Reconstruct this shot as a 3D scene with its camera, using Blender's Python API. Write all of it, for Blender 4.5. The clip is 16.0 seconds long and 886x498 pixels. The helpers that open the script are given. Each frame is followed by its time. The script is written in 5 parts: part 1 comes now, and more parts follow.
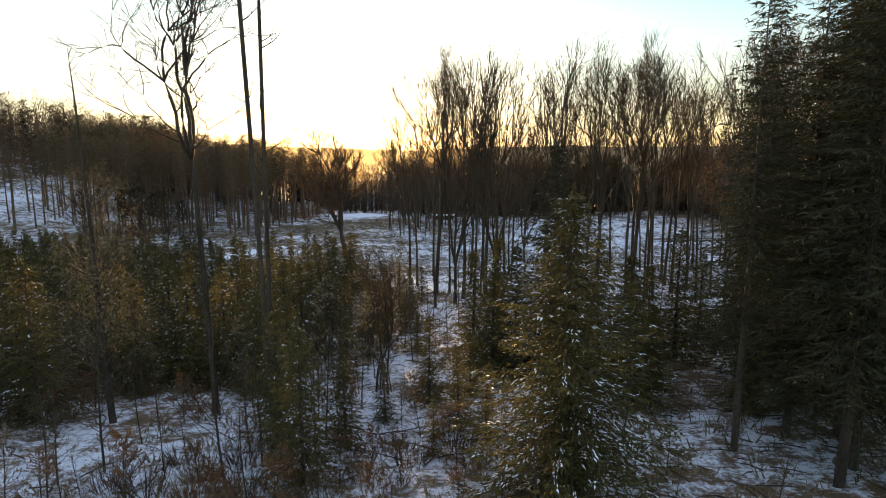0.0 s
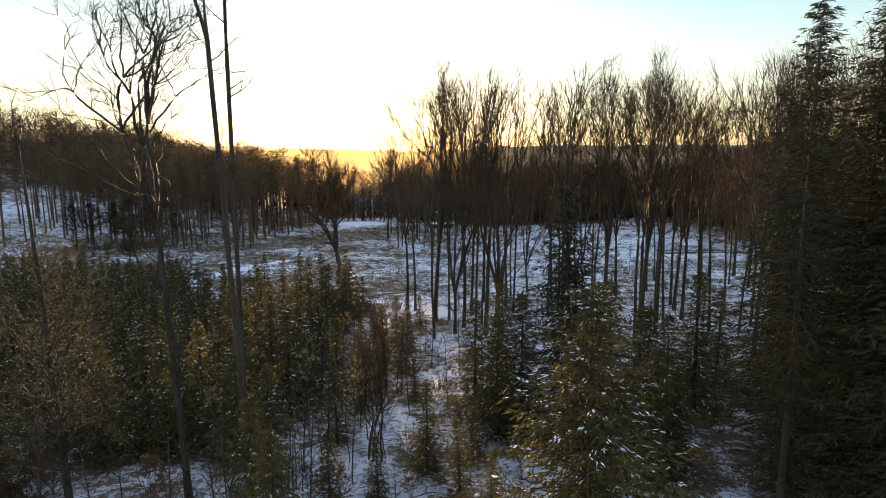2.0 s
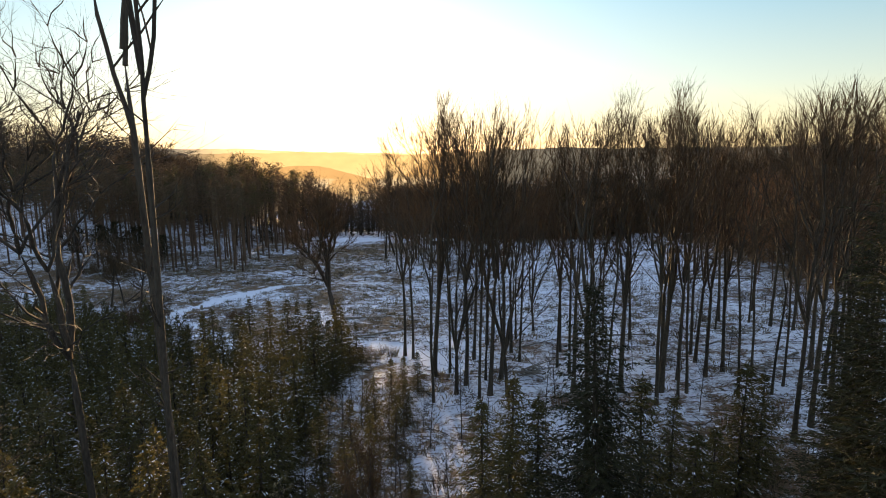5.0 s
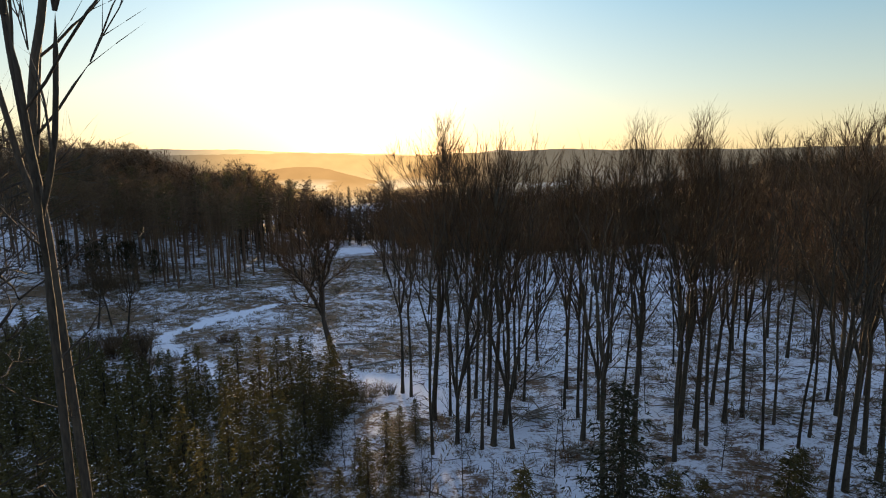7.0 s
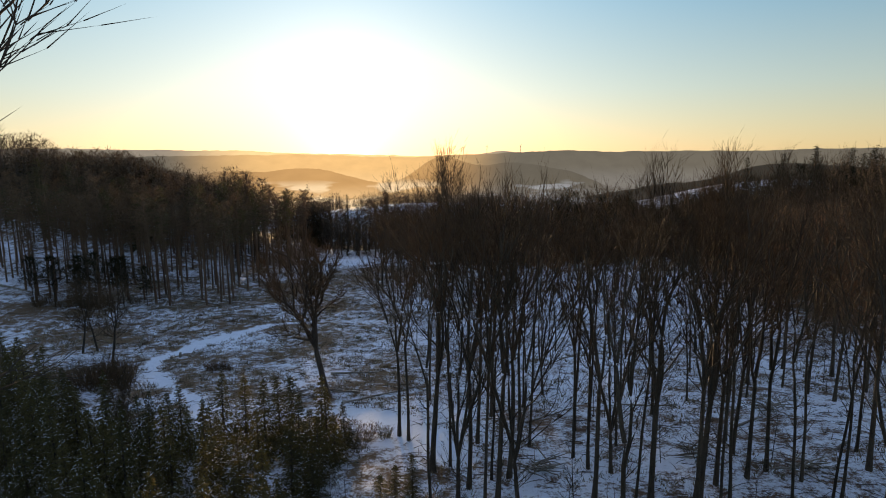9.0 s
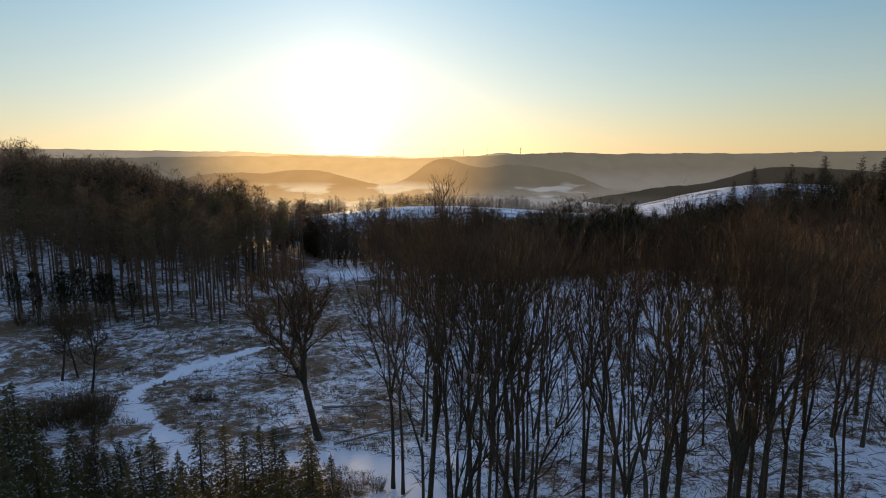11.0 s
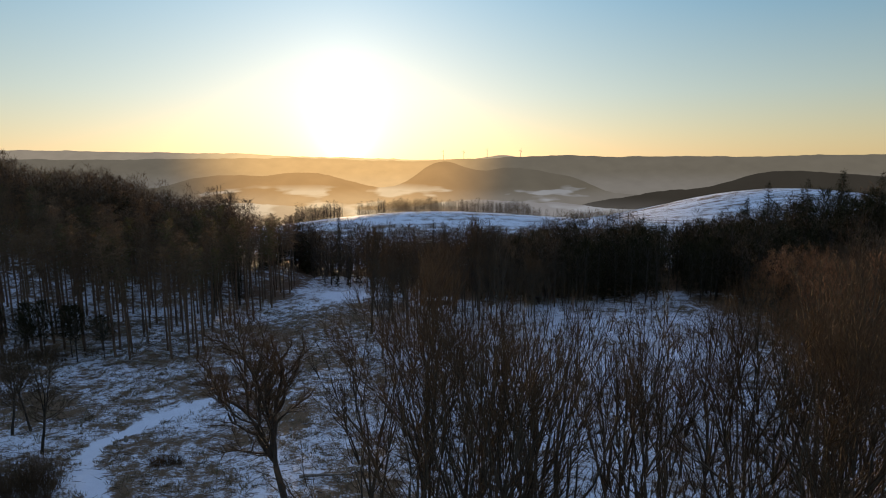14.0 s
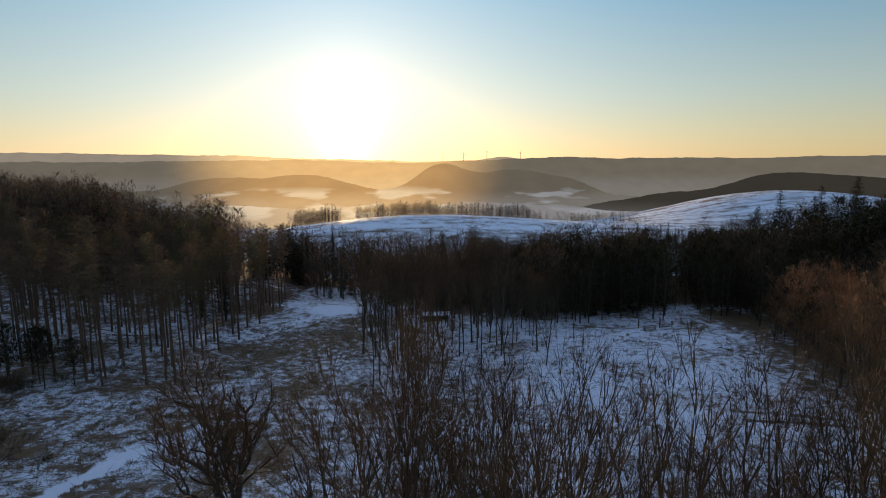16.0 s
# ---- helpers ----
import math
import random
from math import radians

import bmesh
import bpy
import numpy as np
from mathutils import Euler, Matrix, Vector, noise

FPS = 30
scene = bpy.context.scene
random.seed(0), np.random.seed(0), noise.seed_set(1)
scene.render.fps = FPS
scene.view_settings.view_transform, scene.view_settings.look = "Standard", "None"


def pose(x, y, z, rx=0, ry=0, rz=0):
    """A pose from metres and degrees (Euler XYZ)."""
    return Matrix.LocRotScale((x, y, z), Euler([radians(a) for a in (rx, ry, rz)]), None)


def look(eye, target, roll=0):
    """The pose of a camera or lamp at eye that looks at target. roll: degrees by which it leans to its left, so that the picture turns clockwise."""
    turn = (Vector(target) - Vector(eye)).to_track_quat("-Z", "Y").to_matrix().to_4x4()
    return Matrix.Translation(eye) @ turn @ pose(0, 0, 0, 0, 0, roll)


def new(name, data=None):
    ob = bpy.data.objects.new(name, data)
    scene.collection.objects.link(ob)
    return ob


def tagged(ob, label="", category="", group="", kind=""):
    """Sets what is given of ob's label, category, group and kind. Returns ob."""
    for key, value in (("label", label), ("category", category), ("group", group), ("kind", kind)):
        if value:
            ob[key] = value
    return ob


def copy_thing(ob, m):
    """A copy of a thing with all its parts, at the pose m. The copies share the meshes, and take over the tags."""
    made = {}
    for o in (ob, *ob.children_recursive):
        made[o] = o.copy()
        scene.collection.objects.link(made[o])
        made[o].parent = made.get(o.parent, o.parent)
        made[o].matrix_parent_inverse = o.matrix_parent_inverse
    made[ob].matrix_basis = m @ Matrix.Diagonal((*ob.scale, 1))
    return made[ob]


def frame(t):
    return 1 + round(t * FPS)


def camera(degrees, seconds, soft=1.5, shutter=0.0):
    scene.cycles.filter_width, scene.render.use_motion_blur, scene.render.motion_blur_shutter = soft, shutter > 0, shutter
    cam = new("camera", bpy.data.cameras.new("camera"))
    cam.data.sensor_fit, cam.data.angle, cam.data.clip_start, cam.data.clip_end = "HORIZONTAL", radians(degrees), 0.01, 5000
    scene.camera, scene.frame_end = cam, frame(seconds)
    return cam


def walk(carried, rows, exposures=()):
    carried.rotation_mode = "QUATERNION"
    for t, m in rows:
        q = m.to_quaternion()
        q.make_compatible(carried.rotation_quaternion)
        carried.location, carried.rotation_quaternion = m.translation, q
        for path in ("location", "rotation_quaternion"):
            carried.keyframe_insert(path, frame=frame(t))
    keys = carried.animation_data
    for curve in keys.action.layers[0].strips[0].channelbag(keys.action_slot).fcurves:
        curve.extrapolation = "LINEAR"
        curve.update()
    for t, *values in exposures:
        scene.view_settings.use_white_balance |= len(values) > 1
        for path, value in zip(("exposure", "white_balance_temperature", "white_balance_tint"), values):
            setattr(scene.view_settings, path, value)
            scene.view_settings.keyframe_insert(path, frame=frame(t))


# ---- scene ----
cam = camera(74.5, 16.0, 1.0)
PATH = [
    (0, (-0.222, 1.689, 17.151), (-0.217, 3.662, 16.821), -0.2),
    (0.5, (-0.187, 2.552, 17.725), (-0.181, 4.525, 17.393), -0.3),
    (1, (-0.156, 3.434, 18.284), (-0.15, 5.406, 17.951), -0.4),
    (1.5, (-0.13, 4.343, 18.841), (-0.124, 6.315, 18.509), -0.5),
    (2, (-0.108, 5.283, 19.404), (-0.102, 7.256, 19.074), -0.6),
    (2.5, (-0.089, 6.256, 19.98), (-0.083, 8.229, 19.651), -0.6),
    (3, (-0.074, 7.259, 20.571), (-0.068, 9.232, 20.243), -0.7),
    (3.5, (-0.062, 8.289, 21.178), (-0.056, 10.262, 20.851), -0.7),
    (4, (-0.053, 9.339, 21.8), (-0.047, 11.312, 21.474), -0.7),
    (4.75, (-0.042, 10.942, 22.757), (-0.036, 12.916, 22.433), -0.7),
    (5.5, (-0.034, 12.567, 23.736), (-0.028, 14.54, 23.414), -0.7),
    (6.5, (-0.023, 14.749, 25.059), (-0.017, 16.723, 24.738), -0.7),
    (7, (-0.016, 15.847, 25.722), (-0.009, 17.821, 25.401), -0.6),
    (7.5, (-0.005, 16.953, 26.383), (0.001, 18.928, 26.063), -0.6),
    (8, (0.008, 18.072, 27.041), (0.015, 20.047, 26.722), -0.6),
    (8.5, (0.026, 19.211, 27.695), (0.033, 21.186, 27.376), -0.5),
    (9, (0.05, 20.379, 28.344), (0.057, 22.353, 28.026), -0.5),
    (9.75, (0.1, 22.204, 29.309), (0.107, 24.179, 28.992), -0.4),
    (10.5, (0.168, 24.153, 30.264), (0.176, 26.128, 29.949), -0.3),
    (11.5, (0.298, 27.004, 31.522), (0.306, 28.979, 31.209), -0.3),
    (12, (0.383, 28.559, 32.142), (0.39, 30.535, 31.83), -0.2),
    (12.5, (0.483, 30.209, 32.754), (0.49, 32.184, 32.442), -0.2),
    (13, (0.599, 31.953, 33.351), (0.607, 33.929, 33.042), -0.2),
    (13.5, (0.734, 33.79, 33.929), (0.742, 35.766, 33.621), -0.2),
    (14, (0.889, 35.71, 34.478), (0.897, 37.686, 34.17), -0.2),
    (14.5, (1.066, 37.694, 34.983), (1.073, 39.67, 34.677), -0.2),
    (15, (1.266, 39.716, 35.428), (1.274, 41.693, 35.124), -0.2),
    (15.5, (1.492, 41.74, 35.792), (1.5, 43.717, 35.488), -0.3),
    (16, (1.746, 43.715, 36.045), (1.754, 45.692, 35.742), -0.3),
]
walk(cam, [(t, look(eye, target, roll)) for t, eye, target, roll in PATH], [(0, 1.32, 8800, 10), (4, 1.05, 8000, 10), (8, 0.44, 7200, 10), (12, 0.16, 6900, 10), (16, 0.12, 6900, 10)])

# ---- light ----
SUN_YAW, SUN_UP = 9.0, 3.0
SKY, SUN_POWER = 0.052, 5.0
sun_way = Vector((-math.sin(radians(SUN_YAW)) * math.cos(radians(SUN_UP)), math.cos(radians(SUN_YAW)) * math.cos(radians(SUN_UP)), math.sin(radians(SUN_UP))))
world = bpy.data.worlds.new("winter_evening_sky")
scene.world = world
world.use_nodes = True
wn, wl = world.node_tree.nodes, world.node_tree.links
wn.clear()
sky = wn.new("ShaderNodeTexSky")
sky.sky_type, sky.sun_disc = "NISHITA", False
sky.sun_elevation, sky.sun_rotation = radians(SUN_UP), radians(-SUN_YAW)
sky.air_density, sky.dust_density, sky.ozone_density, sky.altitude = 1.0, 0.5, 2.0, 300
back = wn.new("ShaderNodeBackground")
back.inputs["Strength"].default_value = SKY
wl.new(sky.outputs[0], back.inputs["Color"])
# the aureole of the low sun in thin haze
coord = wn.new("ShaderNodeTexCoord")
dot = wn.new("ShaderNodeVectorMath")
dot.operation = "DOT_PRODUCT"
dot.inputs[1].default_value = (Vector((sun_way.x, sun_way.y, 0.75 * sun_way.z))).normalized()
upright = wn.new("ShaderNodeVectorMath")
upright.operation = "MULTIPLY"
upright.inputs[1].default_value = (1, 1, 0.75)
wl.new(coord.outputs["Generated"], upright.inputs[0])
even = wn.new("ShaderNodeVectorMath")
even.operation = "NORMALIZE"
wl.new(upright.outputs[0], even.inputs[0])
wl.new(even.outputs[0], dot.inputs[0])
glows = []
for power, strength, colour in ((2200, 1.6, (1, 0.84, 0.55)), (420, 0.28, (1, 0.94, 0.8)), (110, 0.08, (0.96, 0.99, 0.98)), (34, 0.055, (0.92, 1.0, 1.03)), (10, 0.175, (0.88, 1.0, 1.02)), (4, 0.12, (0.8, 1.0, 1.06))):
    top = wn.new("ShaderNodeMath")
    top.operation = "MAXIMUM"
    top.inputs[1].default_value = 0.0
    wl.new(dot.outputs["Value"], top.inputs[0])
    fall = wn.new("ShaderNodeMath")
    fall.operation = "POWER"
    fall.inputs[1].default_value = power
    wl.new(top.outputs[0], fall.inputs[0])
    gain = wn.new("ShaderNodeMath")
    gain.operation = "MULTIPLY"
    gain.inputs[1].default_value = strength
    wl.new(fall.outputs[0], gain.inputs[0])
    glow = wn.new("ShaderNodeBackground")
    glow.inputs["Color"].default_value = (*colour, 1)
    wl.new(gain.outputs[0], glow.inputs["Strength"])
    glows.append(glow)
# the blue of the clear upper sky, paler towards the horizon
height = wn.new("ShaderNodeSeparateXYZ")
wl.new(coord.outputs["Generated"], height.inputs[0])
blue = wn.new("ShaderNodeValToRGB")
blue.color_ramp.elements[0].position, blue.color_ramp.elements[0].color = 0.0, (0.4, 0.34, 0.2, 1)
blue.color_ramp.elements[1].position, blue.color_ramp.elements[1].color = 1.0, (0.18, 0.26, 0.475, 1)
for at_height, colour in ((0.1, (0.25, 0.31, 0.325, 1)), (0.26, (0.055, 0.205, 0.36, 1)), (0.5, (0.155, 0.245, 0.43, 1))):
    blue.color_ramp.elements.new(at_height).color = colour
wl.new(height.outputs["Z"], blue.inputs["Fac"])
clear = wn.new("ShaderNodeBackground")
wl.new(blue.outputs["Color"], clear.inputs["Color"])
glows.append(clear)
total = back
for glow in glows:
    add = wn.new("ShaderNodeAddShader")
    wl.new(total.outputs[0], add.inputs[0])
    wl.new(glow.outputs[0], add.inputs[1])
    total = add
wl.new(total.outputs[0], wn.new("ShaderNodeOutputWorld").inputs["Surface"])
sun = new("low_sun", bpy.data.lights.new("low_sun", "SUN"))
sun.data.energy, sun.data.angle, sun.data.color = SUN_POWER, radians(0.6), (1.0, 0.72, 0.42)
sun.matrix_world = look((0, 0, 60), Vector((0, 0, 60)) - sun_way)


# ---- materials ----
def material(name, low, high, scale, rough=0.85, bump=0.0, detail=6.0, stretch=(1, 1, 1), through_light=0.0, per_piece=0.25, fine=None, gloss=0.25):
    """A matt material mottled at two scales between two colours; through_light lets thin leaves glow from behind."""
    m = bpy.data.materials.new(name)
    m.use_nodes = True
    n, l = m.node_tree.nodes, m.node_tree.links
    bsdf = n["Principled BSDF"]
    bsdf.inputs["Roughness"].default_value = rough
    bsdf.inputs["Specular IOR Level"].default_value = gloss
    geo = n.new("ShaderNodeTexCoord")
    mapping = n.new("ShaderNodeMapping")
    mapping.inputs["Scale"].default_value = stretch
    l.new(geo.outputs["Object"], mapping.inputs["Vector"])
    big = n.new("ShaderNodeTexNoise")
    big.inputs["Scale"].default_value, big.inputs["Detail"].default_value = scale, 3
    small = n.new("ShaderNodeTexNoise")
    small.inputs["Scale"].default_value, small.inputs["Detail"].default_value = fine or scale * 9, detail
    for tex in (big, small):
        l.new(mapping.outputs[0], tex.inputs["Vector"])
    half = n.new("ShaderNodeMath")
    half.operation = "ADD"
    l.new(big.outputs["Fac"], half.inputs[0])
    l.new(small.outputs["Fac"], half.inputs[1])
    info = n.new("ShaderNodeObjectInfo")
    own_share = n.new("ShaderNodeMath")
    own_share.operation = "MULTIPLY_ADD"
    own_share.inputs[1].default_value = per_piece
    l.new(info.outputs["Random"], own_share.inputs[0])
    l.new(half.outputs[0], own_share.inputs[2])
    ramp = n.new("ShaderNodeMapRange")
    ramp.inputs["From Min"].default_value, ramp.inputs["From Max"].default_value = 0.72 + per_piece * 0.5, 1.28 + per_piece * 0.5
    l.new(own_share.outputs[0], ramp.inputs["Value"])
    mix = n.new("ShaderNodeMix")
    mix.data_type = "RGBA"
    mix.inputs["A"].default_value, mix.inputs["B"].default_value = (*low, 1), (*high, 1)
    l.new(ramp.outputs[0], mix.inputs["Factor"])
    l.new(mix.outputs["Result"], bsdf.inputs["Base Color"])
    if bump:
        node = n.new("ShaderNodeBump")
        node.inputs["Strength"].default_value, node.inputs["Distance"].default_value = bump, 0.05
        l.new(small.outputs["Fac"], node.inputs["Height"])
        l.new(node.outputs[0], bsdf.inputs["Normal"])
    if through_light:
        thin = n.new("ShaderNodeBsdfTranslucent")
        l.new(mix.outputs["Result"], thin.inputs["Color"])
        share = n.new("ShaderNodeMixShader")
        share.inputs[0].default_value = through_light
        l.new(bsdf.outputs[0], share.inputs[1])
        l.new(thin.outputs[0], share.inputs[2])
        l.new(share.outputs[0], n["Material Output"].inputs["Surface"])
    return m


BARK_BEECH = material("beech_bark", (0.038, 0.027, 0.017), (0.11, 0.08, 0.052), 1.4, bump=0.4, stretch=(1, 1, 0.35))
BARK_DARK = material("rough_dark_bark", (0.032, 0.023, 0.016), (0.095, 0.069, 0.048), 1.8, bump=0.6, stretch=(1, 1, 0.25))
BARK_PINE = material("reddish_pine_bark", (0.08, 0.045, 0.028), (0.21, 0.125, 0.075), 1.5, bump=0.6, stretch=(1, 1, 0.3))
TWIG = material("bare_twigs", (0.048, 0.032, 0.019), (0.125, 0.08, 0.045), 0.9, through_light=0.1, gloss=0.1)
TWIG_STAND = material("brown_stand_twigs", (0.085, 0.052, 0.028), (0.2, 0.122, 0.062), 0.6, through_light=0.15)
TWIG_RED = material("russet_twigs", (0.12, 0.055, 0.024), (0.3, 0.15, 0.062), 0.7)
NEEDLE = material("spruce_needles", (0.05, 0.042, 0.013), (0.13, 0.104, 0.032), 1.3, rough=0.7, through_light=0.28)
NEEDLE_DARK = material("dark_spruce_needles", (0.024, 0.022, 0.009), (0.068, 0.06, 0.022), 0.8, rough=0.7, through_light=0.2)
NEEDLE_FAR = material("far_dark_needles", (0.02, 0.018, 0.009), (0.05, 0.042, 0.02), 0.4, rough=0.9, gloss=0.0)
NEEDLE_PALE = material("young_spruce_needles", (0.055, 0.045, 0.014), (0.16, 0.125, 0.04), 1.1, rough=0.7, through_light=0.4)
LEAF_BROWN = material("russet_dead_leaves", (0.1, 0.045, 0.022), (0.3, 0.15, 0.065), 1.4, through_light=0.35)
LEAF = material("withered_leaves", (0.1, 0.075, 0.038), (0.31, 0.235, 0.125), 2.0, through_light=0.22)
SNOW_CLUMP = material("clinging_snow", (0.72, 0.75, 0.8), (0.86, 0.88, 0.9), 3.0, rough=0.6)
DEADWOOD = material("weathered_deadwood", (0.12, 0.09, 0.065), (0.34, 0.29, 0.23), 1.6, bump=0.5, stretch=(1, 1, 0.3))
GRASS = material("dry_grass", (0.13, 0.1, 0.058), (0.34, 0.265, 0.16), 0.5, through_light=0.3)


def ground_material():
    """Thin snow over dry grass and leaf litter; the vertex masks say where the trail and the forest floor lie."""
    m = bpy.data.materials.new("thin_snow_on_grass")
    m.use_nodes = True
    n, l = m.node_tree.nodes, m.node_tree.links
    bsdf = n["Principled BSDF"]
    bsdf.inputs["Roughness"].default_value = 0.75
    bsdf.inputs["Specular IOR Level"].default_value = 0.06
    geo = n.new("ShaderNodeNewGeometry")

    def tex(scale, detail, rough=0.6, stretch=None):
        t = n.new("ShaderNodeTexNoise")
        t.inputs["Scale"].default_value, t.inputs["Detail"].default_value, t.inputs["Roughness"].default_value = scale, detail, rough
        src = geo.outputs["Position"]
        if stretch:
            mp = n.new("ShaderNodeMapping")
            mp.inputs["Scale"].default_value = stretch
            mp.inputs["Rotation"].default_value = (0, 0, 0.35)
            l.new(src, mp.inputs["Vector"])
            src = mp.outputs[0]
        l.new(src, t.inputs["Vector"])
        return t.outputs["Fac"]

    def maths(op, a, b, c=None):
        node = n.new("ShaderNodeMath")
        node.operation = op
        for k, v in enumerate((a, b, c)):
            if v is None:
                continue
            if isinstance(v, (int, float)):
                node.inputs[k].default_value = v
            else:
                l.new(v, node.inputs[k])
        return node.outputs[0]

    def mask(name):
        a = n.new("ShaderNodeAttribute")
        a.attribute_name = name
        return a.outputs["Fac"]

    def blend(fac, a, b):
        node = n.new("ShaderNodeMix")
        node.data_type = "RGBA"
        l.new(fac, node.inputs["Factor"])
        for key, v in (("A", a), ("B", b)):
            if isinstance(v, tuple):
                node.inputs[key].default_value = (*v, 1)
            else:
                l.new(v, node.inputs[key])
        return node.outputs["Result"]
    clump, fine, streak, wide = tex(0.6, 5), tex(3.4, 9, 0.8), tex(1.3, 8, 0.75, (0.6, 1.9, 1)), tex(0.07, 3)
    bare = maths("ADD", maths("MULTIPLY", clump, 1.0), maths("ADD", maths("MULTIPLY", fine, 1.25), maths("MULTIPLY", streak, 0.7)))
    bare = maths("ADD", bare, maths("MULTIPLY", wide, 0.8))
    bare = maths("ADD", bare, maths("MULTIPLY", mask("litter"), -0.03))
    bare = maths("ADD", bare, maths("MULTIPLY", mask("heath"), 0.17))
    bare = maths("SUBTRACT", bare, maths("MULTIPLY", mask("trail"), 0.5))
    bare = maths("ADD", bare, maths("MULTIPLY", mask("field"), maths("MULTIPLY_ADD", tex(0.03, 4, 0.6, (0.25, 1.5, 1)), 1.1, -0.6)))
    step = n.new("ShaderNodeMapRange")
    step.interpolation_type = "SMOOTHSTEP"
    step.inputs["From Min"].default_value, step.inputs["From Max"].default_value = 1.75, 2.03
    l.new(bare, step.inputs["Value"])
    soil = blend(fine, (0.075, 0.047, 0.027), (0.25, 0.16, 0.09))
    wood_floor = blend(fine, (0.07, 0.042, 0.026), (0.2, 0.115, 0.065))
    soil = blend(mask("litter"), soil, wood_floor)
    white = blend(clump, (0.66, 0.68, 0.73), (0.84, 0.86, 0.9))
    l.new(blend(step.outputs[0], white, soil), bsdf.inputs["Base Color"])
    node = n.new("ShaderNodeBump")
    node.inputs["Strength"].default_value, node.inputs["Distance"].default_value = 0.7, 0.12
    l.new(maths("ADD", fine, streak), node.inputs["Height"])
    l.new(node.outputs[0], bsdf.inputs["Normal"])
    return m


def painted_haze_material(name, colour, warm, strength=1.0, mist=(-95, -35), fields=(-300, -299)):
    """Distant hills whose emission paints in kilometres of lit haze, warmer towards the sun."""
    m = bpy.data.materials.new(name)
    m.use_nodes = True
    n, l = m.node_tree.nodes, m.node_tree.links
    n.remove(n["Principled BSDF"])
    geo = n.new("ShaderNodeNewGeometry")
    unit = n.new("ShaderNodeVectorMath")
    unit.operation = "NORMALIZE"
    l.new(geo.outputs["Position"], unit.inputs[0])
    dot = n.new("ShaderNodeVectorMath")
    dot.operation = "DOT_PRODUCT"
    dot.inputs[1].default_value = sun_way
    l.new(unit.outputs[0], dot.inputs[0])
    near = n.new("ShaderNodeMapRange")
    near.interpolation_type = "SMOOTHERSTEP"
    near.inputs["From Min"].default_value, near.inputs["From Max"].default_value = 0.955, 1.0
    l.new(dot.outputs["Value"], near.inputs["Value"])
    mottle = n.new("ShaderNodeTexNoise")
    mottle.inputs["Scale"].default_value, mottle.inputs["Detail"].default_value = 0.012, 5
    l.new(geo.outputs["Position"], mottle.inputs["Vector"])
    # sun warmth blended into the hill colour by bearing
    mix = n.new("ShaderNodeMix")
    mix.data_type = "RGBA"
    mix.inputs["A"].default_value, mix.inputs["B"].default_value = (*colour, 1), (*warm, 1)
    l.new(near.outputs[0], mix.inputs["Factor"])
    # valley mist painted as a paler colour low on the slopes
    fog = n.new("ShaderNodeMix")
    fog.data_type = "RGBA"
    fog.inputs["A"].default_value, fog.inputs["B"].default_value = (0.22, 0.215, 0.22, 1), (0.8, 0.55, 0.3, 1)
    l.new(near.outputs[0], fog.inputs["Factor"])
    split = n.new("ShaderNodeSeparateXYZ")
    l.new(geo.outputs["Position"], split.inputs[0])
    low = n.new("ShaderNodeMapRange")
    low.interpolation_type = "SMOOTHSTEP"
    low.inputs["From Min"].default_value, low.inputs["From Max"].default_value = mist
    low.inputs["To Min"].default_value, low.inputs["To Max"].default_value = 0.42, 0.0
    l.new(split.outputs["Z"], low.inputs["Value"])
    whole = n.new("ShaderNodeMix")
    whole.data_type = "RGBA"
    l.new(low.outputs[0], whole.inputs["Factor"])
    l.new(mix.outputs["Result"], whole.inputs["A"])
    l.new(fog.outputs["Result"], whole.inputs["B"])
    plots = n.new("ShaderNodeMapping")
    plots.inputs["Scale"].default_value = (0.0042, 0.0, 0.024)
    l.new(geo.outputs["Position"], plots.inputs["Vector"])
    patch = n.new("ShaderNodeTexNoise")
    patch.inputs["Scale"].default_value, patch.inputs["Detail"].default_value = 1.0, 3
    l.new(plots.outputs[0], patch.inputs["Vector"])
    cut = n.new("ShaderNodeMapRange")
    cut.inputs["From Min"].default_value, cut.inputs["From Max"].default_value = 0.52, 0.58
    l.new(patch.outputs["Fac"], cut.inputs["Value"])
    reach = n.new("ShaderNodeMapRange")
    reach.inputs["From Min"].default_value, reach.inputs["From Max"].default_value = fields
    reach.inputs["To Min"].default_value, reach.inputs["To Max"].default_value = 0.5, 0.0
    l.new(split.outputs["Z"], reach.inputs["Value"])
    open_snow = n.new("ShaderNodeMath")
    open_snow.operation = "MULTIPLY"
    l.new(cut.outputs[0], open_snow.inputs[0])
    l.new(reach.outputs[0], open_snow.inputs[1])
    # snow patches glow too, with sunlit colour put in near the sun's bearing
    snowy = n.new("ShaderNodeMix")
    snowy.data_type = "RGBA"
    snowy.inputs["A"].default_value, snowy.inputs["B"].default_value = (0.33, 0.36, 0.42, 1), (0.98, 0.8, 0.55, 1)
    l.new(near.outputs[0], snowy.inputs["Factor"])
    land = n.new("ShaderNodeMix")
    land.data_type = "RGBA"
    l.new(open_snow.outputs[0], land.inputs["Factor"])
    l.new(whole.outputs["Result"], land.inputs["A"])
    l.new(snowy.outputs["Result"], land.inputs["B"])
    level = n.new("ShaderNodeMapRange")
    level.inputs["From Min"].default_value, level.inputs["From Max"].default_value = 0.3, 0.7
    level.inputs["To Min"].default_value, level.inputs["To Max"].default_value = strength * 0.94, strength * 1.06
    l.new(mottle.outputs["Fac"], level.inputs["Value"])
